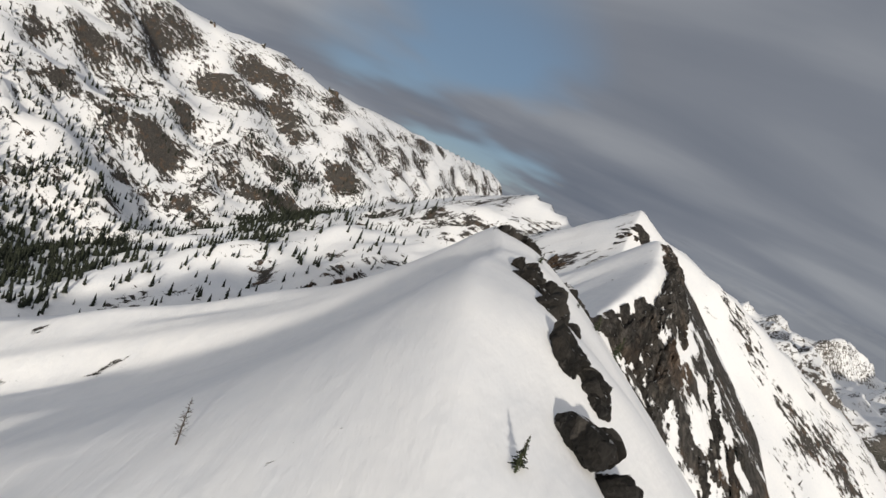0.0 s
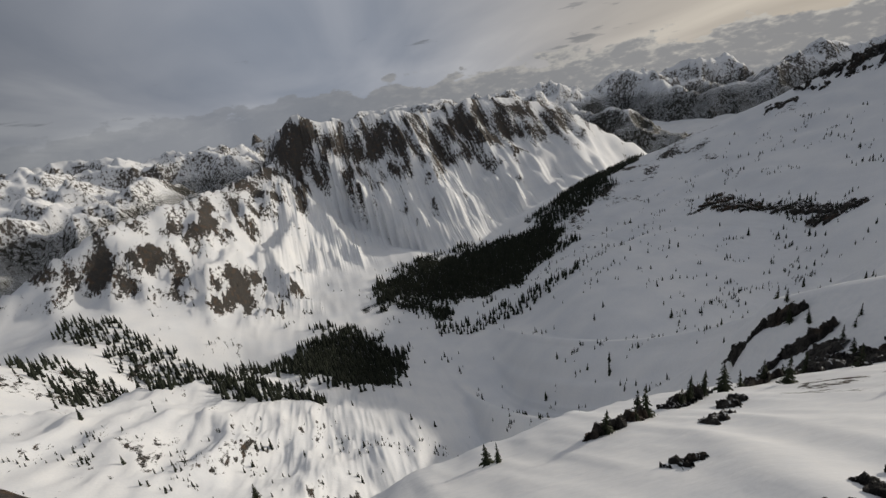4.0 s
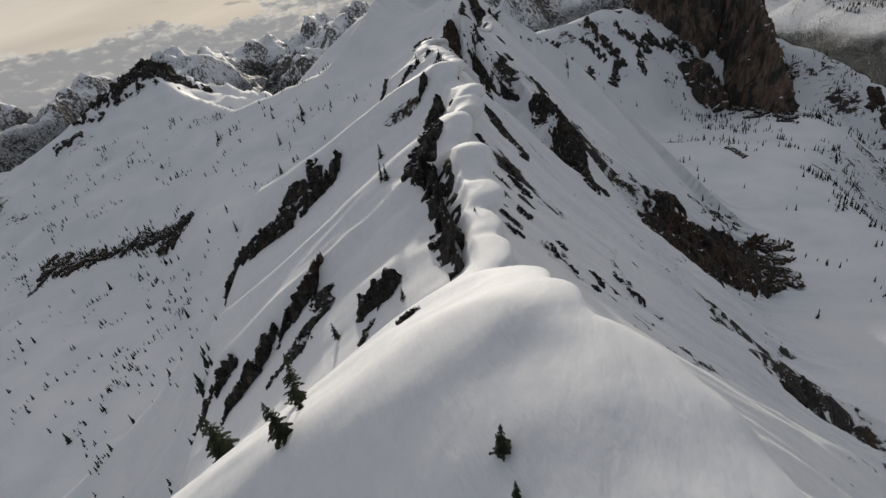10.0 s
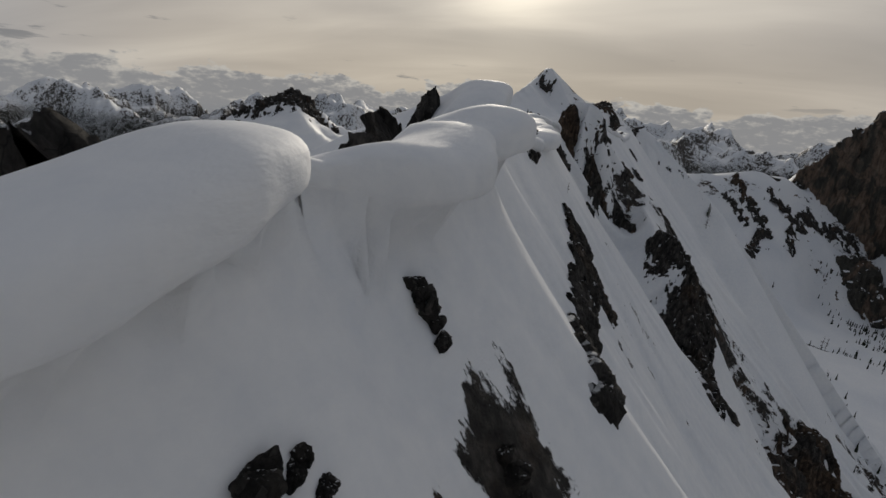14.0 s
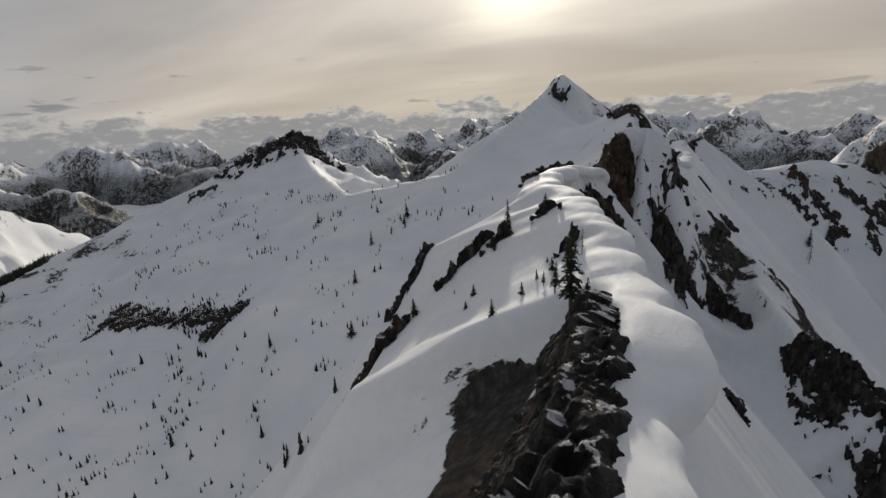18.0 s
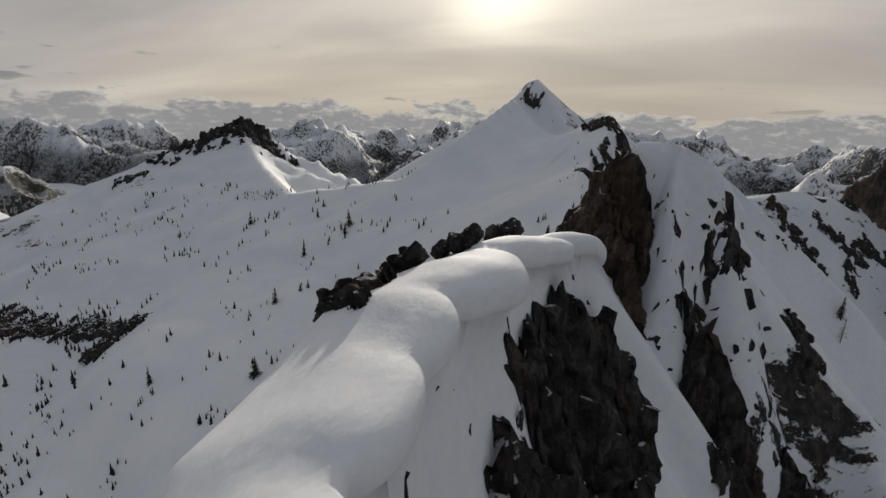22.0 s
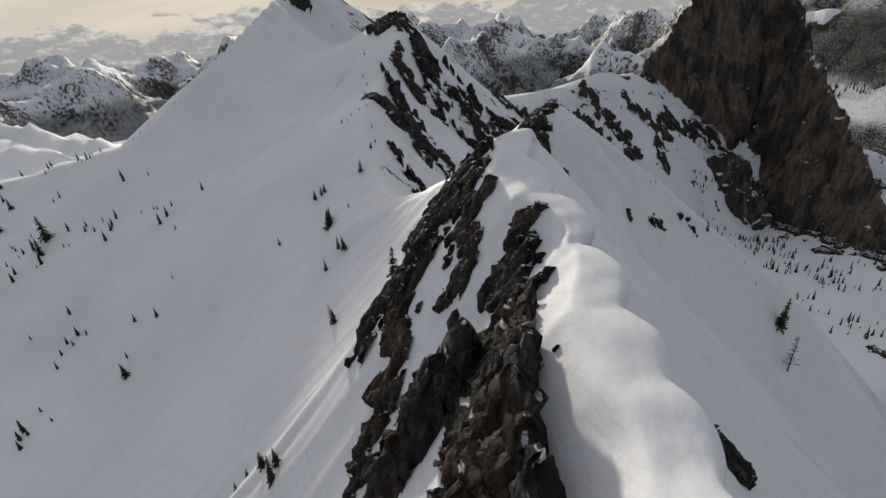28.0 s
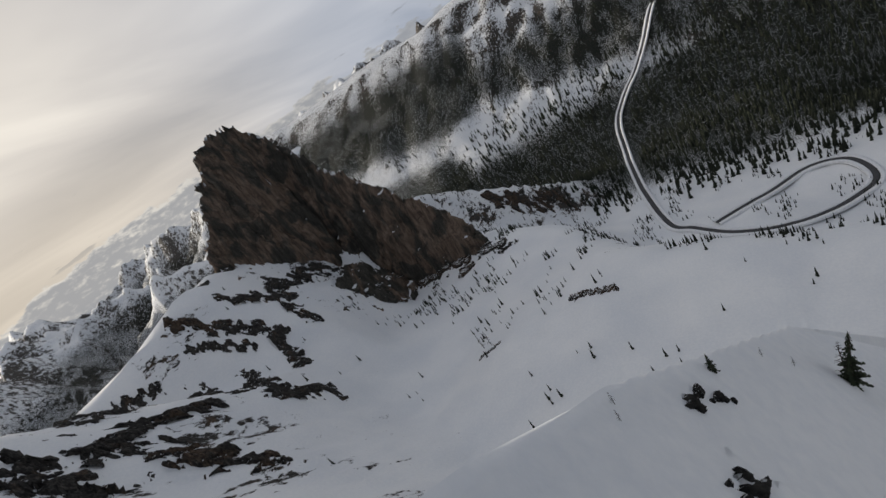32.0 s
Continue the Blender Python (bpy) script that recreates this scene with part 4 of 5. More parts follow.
# dark knobs on the crest: x, y, top, half width, how far they trail downhill, blocks
KNOBS = [(-53.0, 180.6, -41.0, 1.7, 3.0, 9), (-50.6, 167, -44.6, 0.7, 1.4, 6),
         (-66, 338, -46.8, 1.2, 3.0, 7), (-59.2, 340, -43.3, 1.1, 2.4, 6),
         (-67.6, 370.5, -45.2, 0.9, 1.8, 6), (-66, 377.5, -44.2, 1.1, 2.0, 7), (-63.4, 382.5, -43.4, 1.3, 2.4, 8), (-61, 390, -43.6, 1.2, 2.0, 6)]
for i, (kx, ky, kz, r, fall, count) in enumerate(KNOBS):
    rock_cluster("crest_rock", "dark knobbly rock standing out of the crest snow", kx, ky, kz, r, fall, 400 + i, count)
# rock ribs of the flanks: how far they stand out of the snow, their faces' slope, then x, y along each
RIBS = [(2.3, 1.7, [(-58.5, -70), (-56, -63), (-53.5, -57), (-51.2, -52)]), (2.2, 1.7, [(-50.6, -50), (-48.6, -47), (-45.4, -43), (-43, -40)]),
        (1.8, 1.6, [(-57, -52), (-55, -47), (-53, -42)]), (1.5, 1.7, [(-45, -37), (-43.4, -34.5), (-42, -32)]), (1.7, 1.6, [(-42.6, 24), (-45, 30), (-48, 37)]), (1.9, 1.6, [(-50, 40), (-53, 46), (-55.5, 52)]), (1.9, 1.6, [(-57, 60), (-58.4, 68), (-60, 75)]),
        (4.7, 1.6, [(-4, 396), (2, 386), (8, 378), (9, 366), (13, 354), (17, 346)]), (3.6, 1.7, [(-22, 416), (-16, 414), (-12, 408)]), (4.3, 1.7, [(-88, 241), (-90, 236), (-95, 232), (-99, 229)]), (4.7, 1.6, [(-104, 226), (-111, 227), (-120, 227), (-131, 228)]),
        (4.0, 1.8, [(-80.5, 183), (-83, 180), (-87, 178), (-91, 175)]), (4.0, 1.7, [(-94, 178), (-96.5, 172), (-99, 168), (-103, 164)]),
        (3.6, 1.6, [(-108, 180), (-112, 177), (-119, 177), (-125, 176)]), (4.0, 1.8, [(-60, 158), (-63, 158), (-67, 160)]),
        (3.2, 1.6, [(-84, 353), (-86, 351), (-90, 350)]), (3.2, 1.6, [(-80, 331), (-83, 326), (-86, 322)]), (2.9, 1.6, [(-69, 341), (-72, 338), (-75, 336)]),
        (3.6, 1.6, [(-77, 294), (-80, 296), (-84, 297)]), (3.2, 1.7, [(-50, 92), (-53.6, 91), (-57, 89)]), (4.0, 1.7, [(-62, 94), (-67, 92), (-70, 89)]),
        (3.6, 1.6, [(-76, 106), (-80, 103), (-84, 101)]), (4.0, 1.5, [(-90, 115), (-95, 112), (-101, 108)])]
for i, (tall, slope, way) in enumerate(RIBS):
    foot = land(np.array([x for x, y in way]), np.array([y for x, y in way]))
    crag("flank_crag", "dark crag breaking out of the steep snow flank", [(x, y, z + tall * (0.6 if n in (0, len(way) - 1) else 1.0)) for n, ((x, y), z) in enumerate(zip(way, foot))], slope, slope + 0.3, 0.25, 1.3, DARK_ROCK, seed=70 + i)
# broken rock on the steep shaded face under the drifts: x, y, size, length
FACE_ROCKS = [(-44.0, 192.6, 0.8, 2.2, 9), (-43.6, 194.6, 0.6, 1.6, 6), (-43.8, 205, 0.8, 2.2, 9), (-43.4, 178.4, 0.7, 2.2, 8), (-18.0, 17.6, 0.55, 1.2, 6), (-18.4, 20.6, 0.7, 1.6, 9), (-18.9, 23.6, 0.6, 1.4, 8), (-19.6, 26.4, 0.7, 1.6, 9), (-20.2, 29.6, 0.6, 1.3, 7), (28.8, 567.2, 0.55, 0.8, 3), (29.8, 566.2, 0.6, 0.9, 3), (-42.2, 188.4, 0.6, 2.4, 6), (-41.2, 173.3, 0.45, 2.6, 7), (-38, 204, 0.8, 3.0, 6), (-40.0, 193, 0.35, 1.0, 3)]
for i, (kx, ky, r, fall, count) in enumerate(FACE_ROCKS):
    rock_cluster("face_rock", "dark broken rock patch on the steep snow face", kx, ky, -200, r, fall, 450 + i, count)

PINNACLES = [(640, -1062, 92, 30), (735, -995, 92, 36), (560, -1105, 76, 26), (480, -1150, 60, 22), (830, -900, 118, 34)]
for i, (px, py, pz, r) in enumerate(PINNACLES):
    crag("rock_pinnacle", "steep brown rock pinnacle on the far mountain crest", [(px - r, py - 0.4 * r, pz - 30), (px, py, pz + 6), (px + r, py + 0.5 * r, pz - 24)], 2.0, 2.0, 3.5, 10, TOWER_ROCK, seed=20 + i)


def outcrop(name, label, ax, ay, bx, by, width, height, mat, seed, category="rock"):
    """Bare rock that breaks through the snow along a line from a to b, with a ragged edge."""
    length = max(math.hypot(bx - ax, by - ay), width * 0.6)
    ux, uy = ((bx - ax) / length, (by - ay) / length) if length > 1e-3 else (1.0, 0.0)
    n_len = math.hypot(ux, uy)
    ux, uy = (ux / n_len, uy / n_len) if n_len > 1e-6 else (1.0, 0.0)
    cx, cy = (ax + bx) / 2, (ay + by) / 2
    cell = min(max(width / 34, 0.14), 2.4)
    ll, ww = length * 0.5 + width * 0.4, width * 0.75
    s = np.arange(-ll, ll + cell, cell)
    w = np.arange(-ww, ww + cell, cell)
    if len(s) > 170:
        s = np.linspace(-ll, ll, 170)
    ss, wd = np.meshgrid(s, w)
    xx, yy = cx + ss * ux - wd * uy, cy + ss * uy + wd * ux
    e = 1.0
    gx = (land(np.array([cx + e]), np.array([cy]))[0] - land(np.array([cx - e]), np.array([cy]))[0]) / (2 * e)
    gy = (land(np.array([cx]), np.array([cy + e]))[0] - land(np.array([cx]), np.array([cy - e]))[0]) / (2 * e)
    nz = 1 / math.sqrt(1 + gx * gx + gy * gy)
    nx, ny = -gx * nz, -gy * nz
    wd = wd + 0.75 * width * perlin(ss / (0.7 * width) + seed, 0 * ss + 0.37, 340 + seed % 29) + 0.3 * width * perlin(ss / (0.25 * width), wd / (0.4 * width), 341)
    ends = np.clip(1 - np.abs(ss) / ll, 0, 1) * ll / (0.55 * width)
    side = 1 - np.abs(wd) / ww
    env = np.minimum(np.minimum(ends, 1.0), side * 1.5)
    rag = fbm(xx / (width * 0.55) + seed, yy / (width * 0.55), 5, 300 + seed % 40, 0.6)
    big = width > 13
    q = env - (0.62 if big else 0.45) + (0.85 if big else 0.6) * rag
    along = (xx * gx + yy * gy) / (math.hypot(gx, gy) + 1e-6)
    over = (xx * gy - yy * gx) / (math.hypot(gx, gy) + 1e-6)
    q = q + 0.26 * fbm(over / (width * 0.16), along / (width * 0.55), 4, 330 + seed % 31, 0.6)
    steps = np.floor(3 * (q + 0.35 * rag)) / 3
    facet = 0.35 * steps + ridged(xx / (width * 0.5), yy / (width * 0.5) + seed, 5, 310 + seed % 37, 0.58) - 0.8
    thick = height * (step(q, 0.0, 0.2) * (0.85 + 0.34 * facet) + 0.35 * np.clip(q, 0, 1)) - (0.5 * height + 1.2) * step(q, 0.02, -0.2) - 0.1
    zz = land(xx, yy) + thick * nz
    jog = np.random.RandomState(seed)
    xx, yy, zz = (v + jog.uniform(-0.3, 0.3, zz.shape) * cell for v in (xx + nx * thick, yy + ny * thick, zz))
    me = sheet_mesh(name, xx, yy, zz, [mat])
    return tagged(new(name, me), label, category, "outcrops of the ridge")


# bare rock along the ridge and in the basins: from x, y to x, y, and the width
OUTCROPS = []
OUTCROPS += [(70, 385, 120, 410, 26), (120, 405, 185, 450, 30), (185, 455, 235, 500, 24)]
OUTCROPS += [(3, 386, 9, 372, 9), (6, 374, 10, 358, 11), (9, 360, 17, 345, 12)]
OUTCROPS += [(-39.5, 101, -36, 94, 2.6), (-36, 93, -32, 87, 2.4), (-33, 90.5, -30.5, 89, 1.8), (-96.9, 240.5, -110.7, 228, 9), (-78.5, 175.1, -81.4, 162.1, 5), (-73.6, 100.3, -73, 91.6, 6), (-55.9, 95.3, -59.1, 78.5, 9), (-49.5, 78.4, -46.3, 76.2, 6), (-37.9, 78, -38.9, 71.6, 5), (-87.4, 93.8, -80.7, 83.1, 5), (-54.3, 193.3, -56, 182.5, 5)]
OUTCROPS += [(-57, 285, -53.6, 296, 5.2), (-53.6, 297, -52.6, 306, 3.4), (-60, 289, -57, 292, 3.5)]
OUTCROPS += [(-720, 698, -590, 660, 34), (-565, 676, -430, 636, 32), (-640, 690, -600, 690, 18)]
OUTCROPS += [(-717.2, 651.1, -691.8, 672.8, 9), (-881.9, 1014, -832.9, 1034, 22)]
OUTCROPS += [(-149.5, 1105.5, -121.8, 1086.3, 10), (-36.3, 891.5, -10, 862.5, 16)]
OUTCROPS += [(-64, 154.2, -65.6, 150.7, 1), (-53.3, 136.7, -54.5, 134.7, 1), (-86.1, 162.8, -89.8, 160.8, 1)]
OUTCROPS += [(-37.6, 271.7, -30.8, 268.6, 2)]
OUTCROPS += [(-59, -76.4, -58.4, -56.4, 4.34), (-78.9, -55.5, -81.6, -47.5, 3.1), (-72, -59.7, -73.2, -47.6, 2.48)]
OUTCROPS += [(113.1, -317.4, 71.1, -294.6, 34), (74.5, -353, 17.3, -303.7, 24), (150.2, -264.9, 166.5, -248.1, 16), (-11.7, -471.1, -47.1, -380, 20), (-78.5, -341.7, -58.7, -341.2, 14)]
OUTCROPS += [(-36.4, 288.5, -31.2, 269.9, 6)]
OUTCROPS += [(32.3, 195.8, 49.1, 203.2, 7)]
OUTCROPS += [(93.6, 420.6, 211.3, 453.2, 30)]
OUTCROPS += [(-51, 297.1, -50.6, 281.8, 5), (-34.6, 330.4, -33.1, 328.8, 3), (-9.2, 430.9, 9.2, 446.1, 6), (-32, 413.7, -30.1, 406, 3)]
OUTCROPS += [(-19.8, 425.3, -18.3, 425.7, 4), (-34.4, 405.7, -30, 405.6, 4)]
OUTCROPS += [(-19.5, 425.1, -18.2, 425.6, 3), (-32.9, 405.9, -30.8, 404.6, 3)]
OUTCROPS += [(-17.3, 427, -16.1, 427.6, 4), (-13.3, 443.8, -12.3, 443.1, 4), (-30.8, 413.8, -28, 413, 4), (-67.3, 372, -66.8, 368, 2.5)]
OUTCROPS += [(-32, 424, -31.5, 423, 5)]
OUTCROPS += [(247.3, 802.7, 259.5, 783.3, 4)]
OUTCROPS += [(-48.2, 975.5, -7.2, 901.5, 24), (-45.5, 804.1, -18, 777.4, 24)]
OUTCROPS += [(-27.9, 477.8, -34.3, 452.5, 7), (-48.6, 521.6, -54.2, 515.4, 3), (-41.7, 468.5, -46.9, 466.8, 4)]
OUTCROPS += [(-23.5, 541, -31, 527, 5), (-34.3, 542.3, -47.3, 520.3, 6), (-24.3, 521.4, -31, 507.5, 4), (-30.3, 504.5, -34.9, 500.5, 8), (-11.4, 497.1, -13.2, 493.4, 3)]
OUTCROPS += [(-23.5, 549, -34, 541, 7), (-36.1, 547.4, -48.7, 542.2, 7), (-21.4, 524.5, -23.7, 514.6, 4)]
OUTCROPS += [(-24.9, 593.8, -35.3, 585.3, 7), (-24.7, 545.8, -46, 575.6, 9), (-4.9, 556.6, -4.3, 556.2, 1.7), (10.9, 561.7, 11.2, 561, 1.3), (19.3, 564.2, 19.6, 563, 1.9), (17.6, 563.6, 17.8, 562.8, 1.2), (26.5, 567.6, 26.8, 567, 1.2)]
OUTCROPS += [(-6.5, 568.1, -9.6, 562, 5)]
# small rocks on the shaded face
OUTCROPS += [(-37.3, 198.0, -35.2, 194.3, 1.9), (-37.5, 187.5, -36.3, 186.4, 1.8), (-41.3, 170.7, -40.1, 169.1, 0.9), (-39.9, 171.0, -38.7, 170.3, 0.9), (-33.8, 174.6, -32.8, 172.2, 0.9), (-30.2, 186.2, -30.5, 177.7, 1.1), (-25.5, 176.1, -24.2, 174.0, 1.2), (-14.9, 187.5, -11.4, 186.7, 1.4), (-17.6, 189.5, -16.0, 188.6, 1.1), (-36.0, 283.7, -33.7, 214.8, 2.9), (-30.7, 172.2, -29.5, 171.6, 0.6), (-26.4, 171.7, -27.0, 166.8, 0.9)]
# ledges of the rim under the tower
OUTCROPS += [(64, 958, 108, 990, 13), (108, 992, 152, 1017, 15), (104, 1060, 136, 1040, 9), (194, 1067, 218, 1036, 13), (218, 1036, 242, 1004, 16), (246, 1057, 291, 1042, 13), (302, 1066, 341, 1063, 16), (341, 1064, 396, 1073, 17), (308, 1064, 271, 1000, 15)]
OUTCROPS += [(452, 1046, 464, 1001, 24), (464, 1001, 427, 892, 26), (510, 1048, 535, 1000, 20), (440, 1029, 432, 960, 24), (511, 998, 478, 920, 24), (478, 920, 444, 839, 22), (643, 946, 690, 905, 30), (690, 905, 736, 863, 26)]
OUTCROPS += [(182, 1005, 168, 960, 13), (168, 962, 157, 923, 16), (157, 925, 188, 914, 13), (49, 913, 73, 898, 20), (73, 898, 85, 846, 22), (66, 922, 125, 939, 12), (179, 1047, 214, 1014, 9), (240, 1014, 212, 967, 12), (18, 905, 39, 880, 16), (128, 968, 150, 944, 9), (287, 717, 292, 680, 7)]
OUTCROPS += [(-57.4, -74.7, -57.1, -62.7, 3.72), (-38, -48.5, -29.5, -39, 1.55), (-28.6, -35.4, -21.9, -28.8, 1.55), (-23.2, -18.2, -16.1, -10.4, 1.86), (-19.9, 3.4, -17.2, 7.5, 1.24), (-81, -58.9, -84, -57.8, 2.48)]
OUTCROPS += [(-2, -383.2, -31.6, -262.7, 26), (-123, -363, -179.3, -356.4, 20)]
OUTCROPS += [(-51.2, -50.8, -34, -31.5, 3.1), (-49.2, -35.5, -37.7, -22.4, 2.48), (-70.4, -46.4, -71.1, -42.3, 2.48), (-73.9, -56.6, -75.7, -54.9, 2.48), (-34.2, 0.9, -23, 4.3, 2.48)]
OUTCROPS += [(-39.2, 38.1, -36.7, 33.5, 1.6), (-46.5, 47, -44, 43, 1.8), (-29.7, 25.3, -29.1, 23.3, 1.4), (-53.6, 46.6, -50.8, 41.1, 2.4)]
for i, (ax, ay, bx, by, wide) in enumerate(OUTCROPS):
    big = wide > 9
    brown = i % 6 == 2 and wide > 3 or wide > 22 and ax > 0
    outcrop("rock_outcrop", ("large broken rock band" if big else "dark rock outcrop") + (" of brown stone" if brown else " of grey stone") + " breaking through the snow",
            ax, ay, bx, by, wide, wide * 0.10 + 0.35, BROWN_ROCK if brown else DARK_ROCK, i)
# single trees on the ridge: x, y, height
FIRS = []
FIRS += [(-66.5, 343, 4.6), (-65, 337.3, 3.8), (-60.5, 344.3, 1.7), (-60.2, 338.5, 2), (-295.4, 669.1, 14.4), (-280.9, 684.9, 8), (-61.5, 337.5, 1), (-53.6, 309.6, 6.9), (-62, 313.3, 2), (-57, 316.4, 1.4), (-59.4, 316.6, 1.5), (-254.2, 587, 15.1), (50.2, 557, 9.3), (-55.4, 312.8, 2.7), (-52.1, 306.7, 1.6), (-58.1, 319, 1.3), (-45.6, 112.7, 2.3), (-63, 122.4, 4.3), (-62.9, 125.9, 1.6), (-63.9, 189.9, 3.8)]
FIRS += [(-71.8, 228.4, 4.4), (-47.1, 103.7, 4.1), (-65.4, 130, 5.8), (-82.4, 137.1, 8.3), (-72.3, 107.5, 3), (-67.3, 115.6, 1.3), (-27, 83.5, 3.3), (-25.3, 85.3, 2.2), (-71.4, 104.8, 2.3), (-47.1, 101.9, 2.2), (-45.2, 110.4, 1.3), (-72.1, 158, 3.5), (-59.4, 95.2, 3.1), (-36.9, 68.1, 1.4), (-50, 73.1, 4.1), (-35.5, 60.8, 6.3), (-65.3, 191.4, 4.3), (-58.1, 152.4, 2.4), (-46, 155.6, 0.6), (-66.9, 335.3, 2.8)]
FIRS += [(-54.6, 317.9, 2.8), (-56.4, 319.2, 1.6), (-54.1, 321.7, 1.1), (-57.4, 322.6, 0.7), (-67.8, 322.4, 1.3), (-71.9, 330, 0.7), (-67.5, 325.2, 1.8), (-79.1, 331.1, 3), (-324.4, 566, 13.9), (-19.5, 12.1, 1.2), (-24.2, 12.3, 1.6), (8.5, -21.7, 3.1), (112.6, -347, 7.5), (-22.3, 13.7, 1), (-18.3, 31.6, 0.7), (-20.1, -8.8, 1.3), (-9.8, -60.9, 3.1), (-7.7, -65, 3.2), (-70.8, 633.8, 4.8), (-62.4, 634.2, 6.1)]
FIRS += [(-71.4, 666.4, 6.5), (-56.9, 686.1, 6.6), (-99.6, 679.3, 3.8), (-62.4, 665.5, 2.7), (-42.1, 583, 8.6), (-75.6, 688, 4.5), (-71, 661.9, 7.5), (-77.1, 687.4, 4.9), (-188, 670.7, 8.7), (-290.2, 780.1, 9.2), (-283.8, 775.7, 10.1), (-63.3, 595.3, 5.8), (-69.1, 538.3, 7.1), (-80.3, 550.2, 4.5), (-71.8, 664.8, 7.1), (-65.3, 638.3, 6), (-27.7, 501.4, 3.8), (-285.1, 788.1, 17.9), (-285.2, 776.4, 10.4), (-68, 540.3, 4.9)]
FIRS += [(-72.9, 544.3, 4.7), (-83.7, 549.6, 4.1), (-449.6, 837, 16.4), (-357.8, 860.8, 9.6), (-316.9, 749.1, 17.3), (-347.1, 828.5, 11.7), (-64.2, 519.1, 3.9), (-48.9, 463, 2.6), (-72.2, 660.7, 8.4), (-80.5, 687.3, 5.1), (-75.7, -42.1, 4.2), (-26, 12, 2.2), (-306.1, -92.7, 13.1), (-53.3, 48.7, 4.6), (-50.4, 60.1, 4.7), (-50.1, 15.4, 3.1), (-49, 16.5, 2.9), (-50.1, 35.7, 3.7)]
FIRS += [(-70, 752.6, 3.4), (-66, 749.4, 1.6), (-64.3, 756.3, 2.8), (-59.4, 760.7, 2), (-55.5, 767.6, 2.6), (-56.6, 800, 3.6), (-59, 816, 2.8), (-60.6, 915, 4), (-62, 872, 3.6), (-58, 845, 3), (-52, 735, 3), (-50, 716, 2.6), (-52, 705, 3.4), (-47, 690, 2.4)]
LARCHES = []
FIRS += [(300, 1050, 6), (318, 1046, 5), (330, 1058, 7), (352, 1052, 5), (270, 1050, 5), (286, 1030, 6), (402, 1060, 6), (238, 1048, 5), (430, 1050, 7), (446, 1030, 6), (205, 1052, 5), (262, 1070, 6), (33.9, 566.8, 2.4), (-43.6, 27, 3.4), (-45.2, 32, 2.2), (-47, 34.6, 4.2), (-50.5, 42.6, 3), (-52, 45, 4.6), (-54, 48.6, 2.4), (-55, 54, 5), (-56.4, 58.6, 3.2), (-58, 65, 4.4), (-59.6, 71, 2.8), (-61, 77.6, 4.8), (-62.4, 81, 3.2), (-66, 97, 3.6), (-71, 101, 4.6), (-84, 109, 4), (-90, 110.6, 5), (-97, 118, 4.4), (-103, 122, 3.6)]
LARCHES += [(42.9, 563.9, 1.5), (45.3, 561.6, 1.6), (19.8, 569.4, 1.2), (21.4, 570.1, 1.4), (49.6, 550.9, 10.6), (263.5, 796.4, 17), (-10.8, 29.8, 1.4), (51.1, 557.2, 6.8), (-40.3, 296.8, 2.6), (8.7, -22.1, 2.7), (-64.4, 596.5, 7.9), (263.7, 806.2, 17), (-53.3, 320.3, 2.8)]

# ---- trees ----


def tri_mesh(name, verts, tris, mats, slots=None, smooth=False):
    me = bpy.data.meshes.new(name)
    verts, tris = np.asarray(verts, np.float32), np.asarray(tris, np.int32)
    me.vertices.add(len(verts))
    me.vertices.foreach_set("co", verts.ravel())
    me.loops.add(tris.size)
    me.loops.foreach_set("vertex_index", tris.ravel())
    me.polygons.add(len(tris))
    me.polygons.foreach_set("loop_start", np.arange(0, tris.size, 3, dtype=np.int32))
    me.update(calc_edges=True)
    for m in mats:
        me.materials.append(m)
    if slots is not None:
        me.polygons.foreach_set("material_index", np.asarray(slots, np.int32))
    return me


def trunk_mesh(h, r, rng, lean=0.0, sides=7):
    verts, tris = [], []
    rings = 7
    for i in range(rings + 1):
        t = i / rings
        rr = r * (1 - t) ** 0.8 + 0.008 * h * 0.2
        ox, oy = lean * h * t * t, 0.01 * h * math.sin(5 * t)
        for j in range(sides):
            a = 2 * math.pi * j / sides
            k = rr * (1 + 0.15 * rng.uniform(-1, 1))
            verts.append((ox + k * math.cos(a), oy + k * math.sin(a), h * t - 0.35 * (i == 0)))
    for i in range(rings):
        for j in range(sides):
            a, b = i * sides + j, i * sides + (j + 1) % sides
            tris += [(a, b, b + sides), (a, b + sides, a + sides)]
    return tri_mesh("trunk", verts, tris, [BARK])


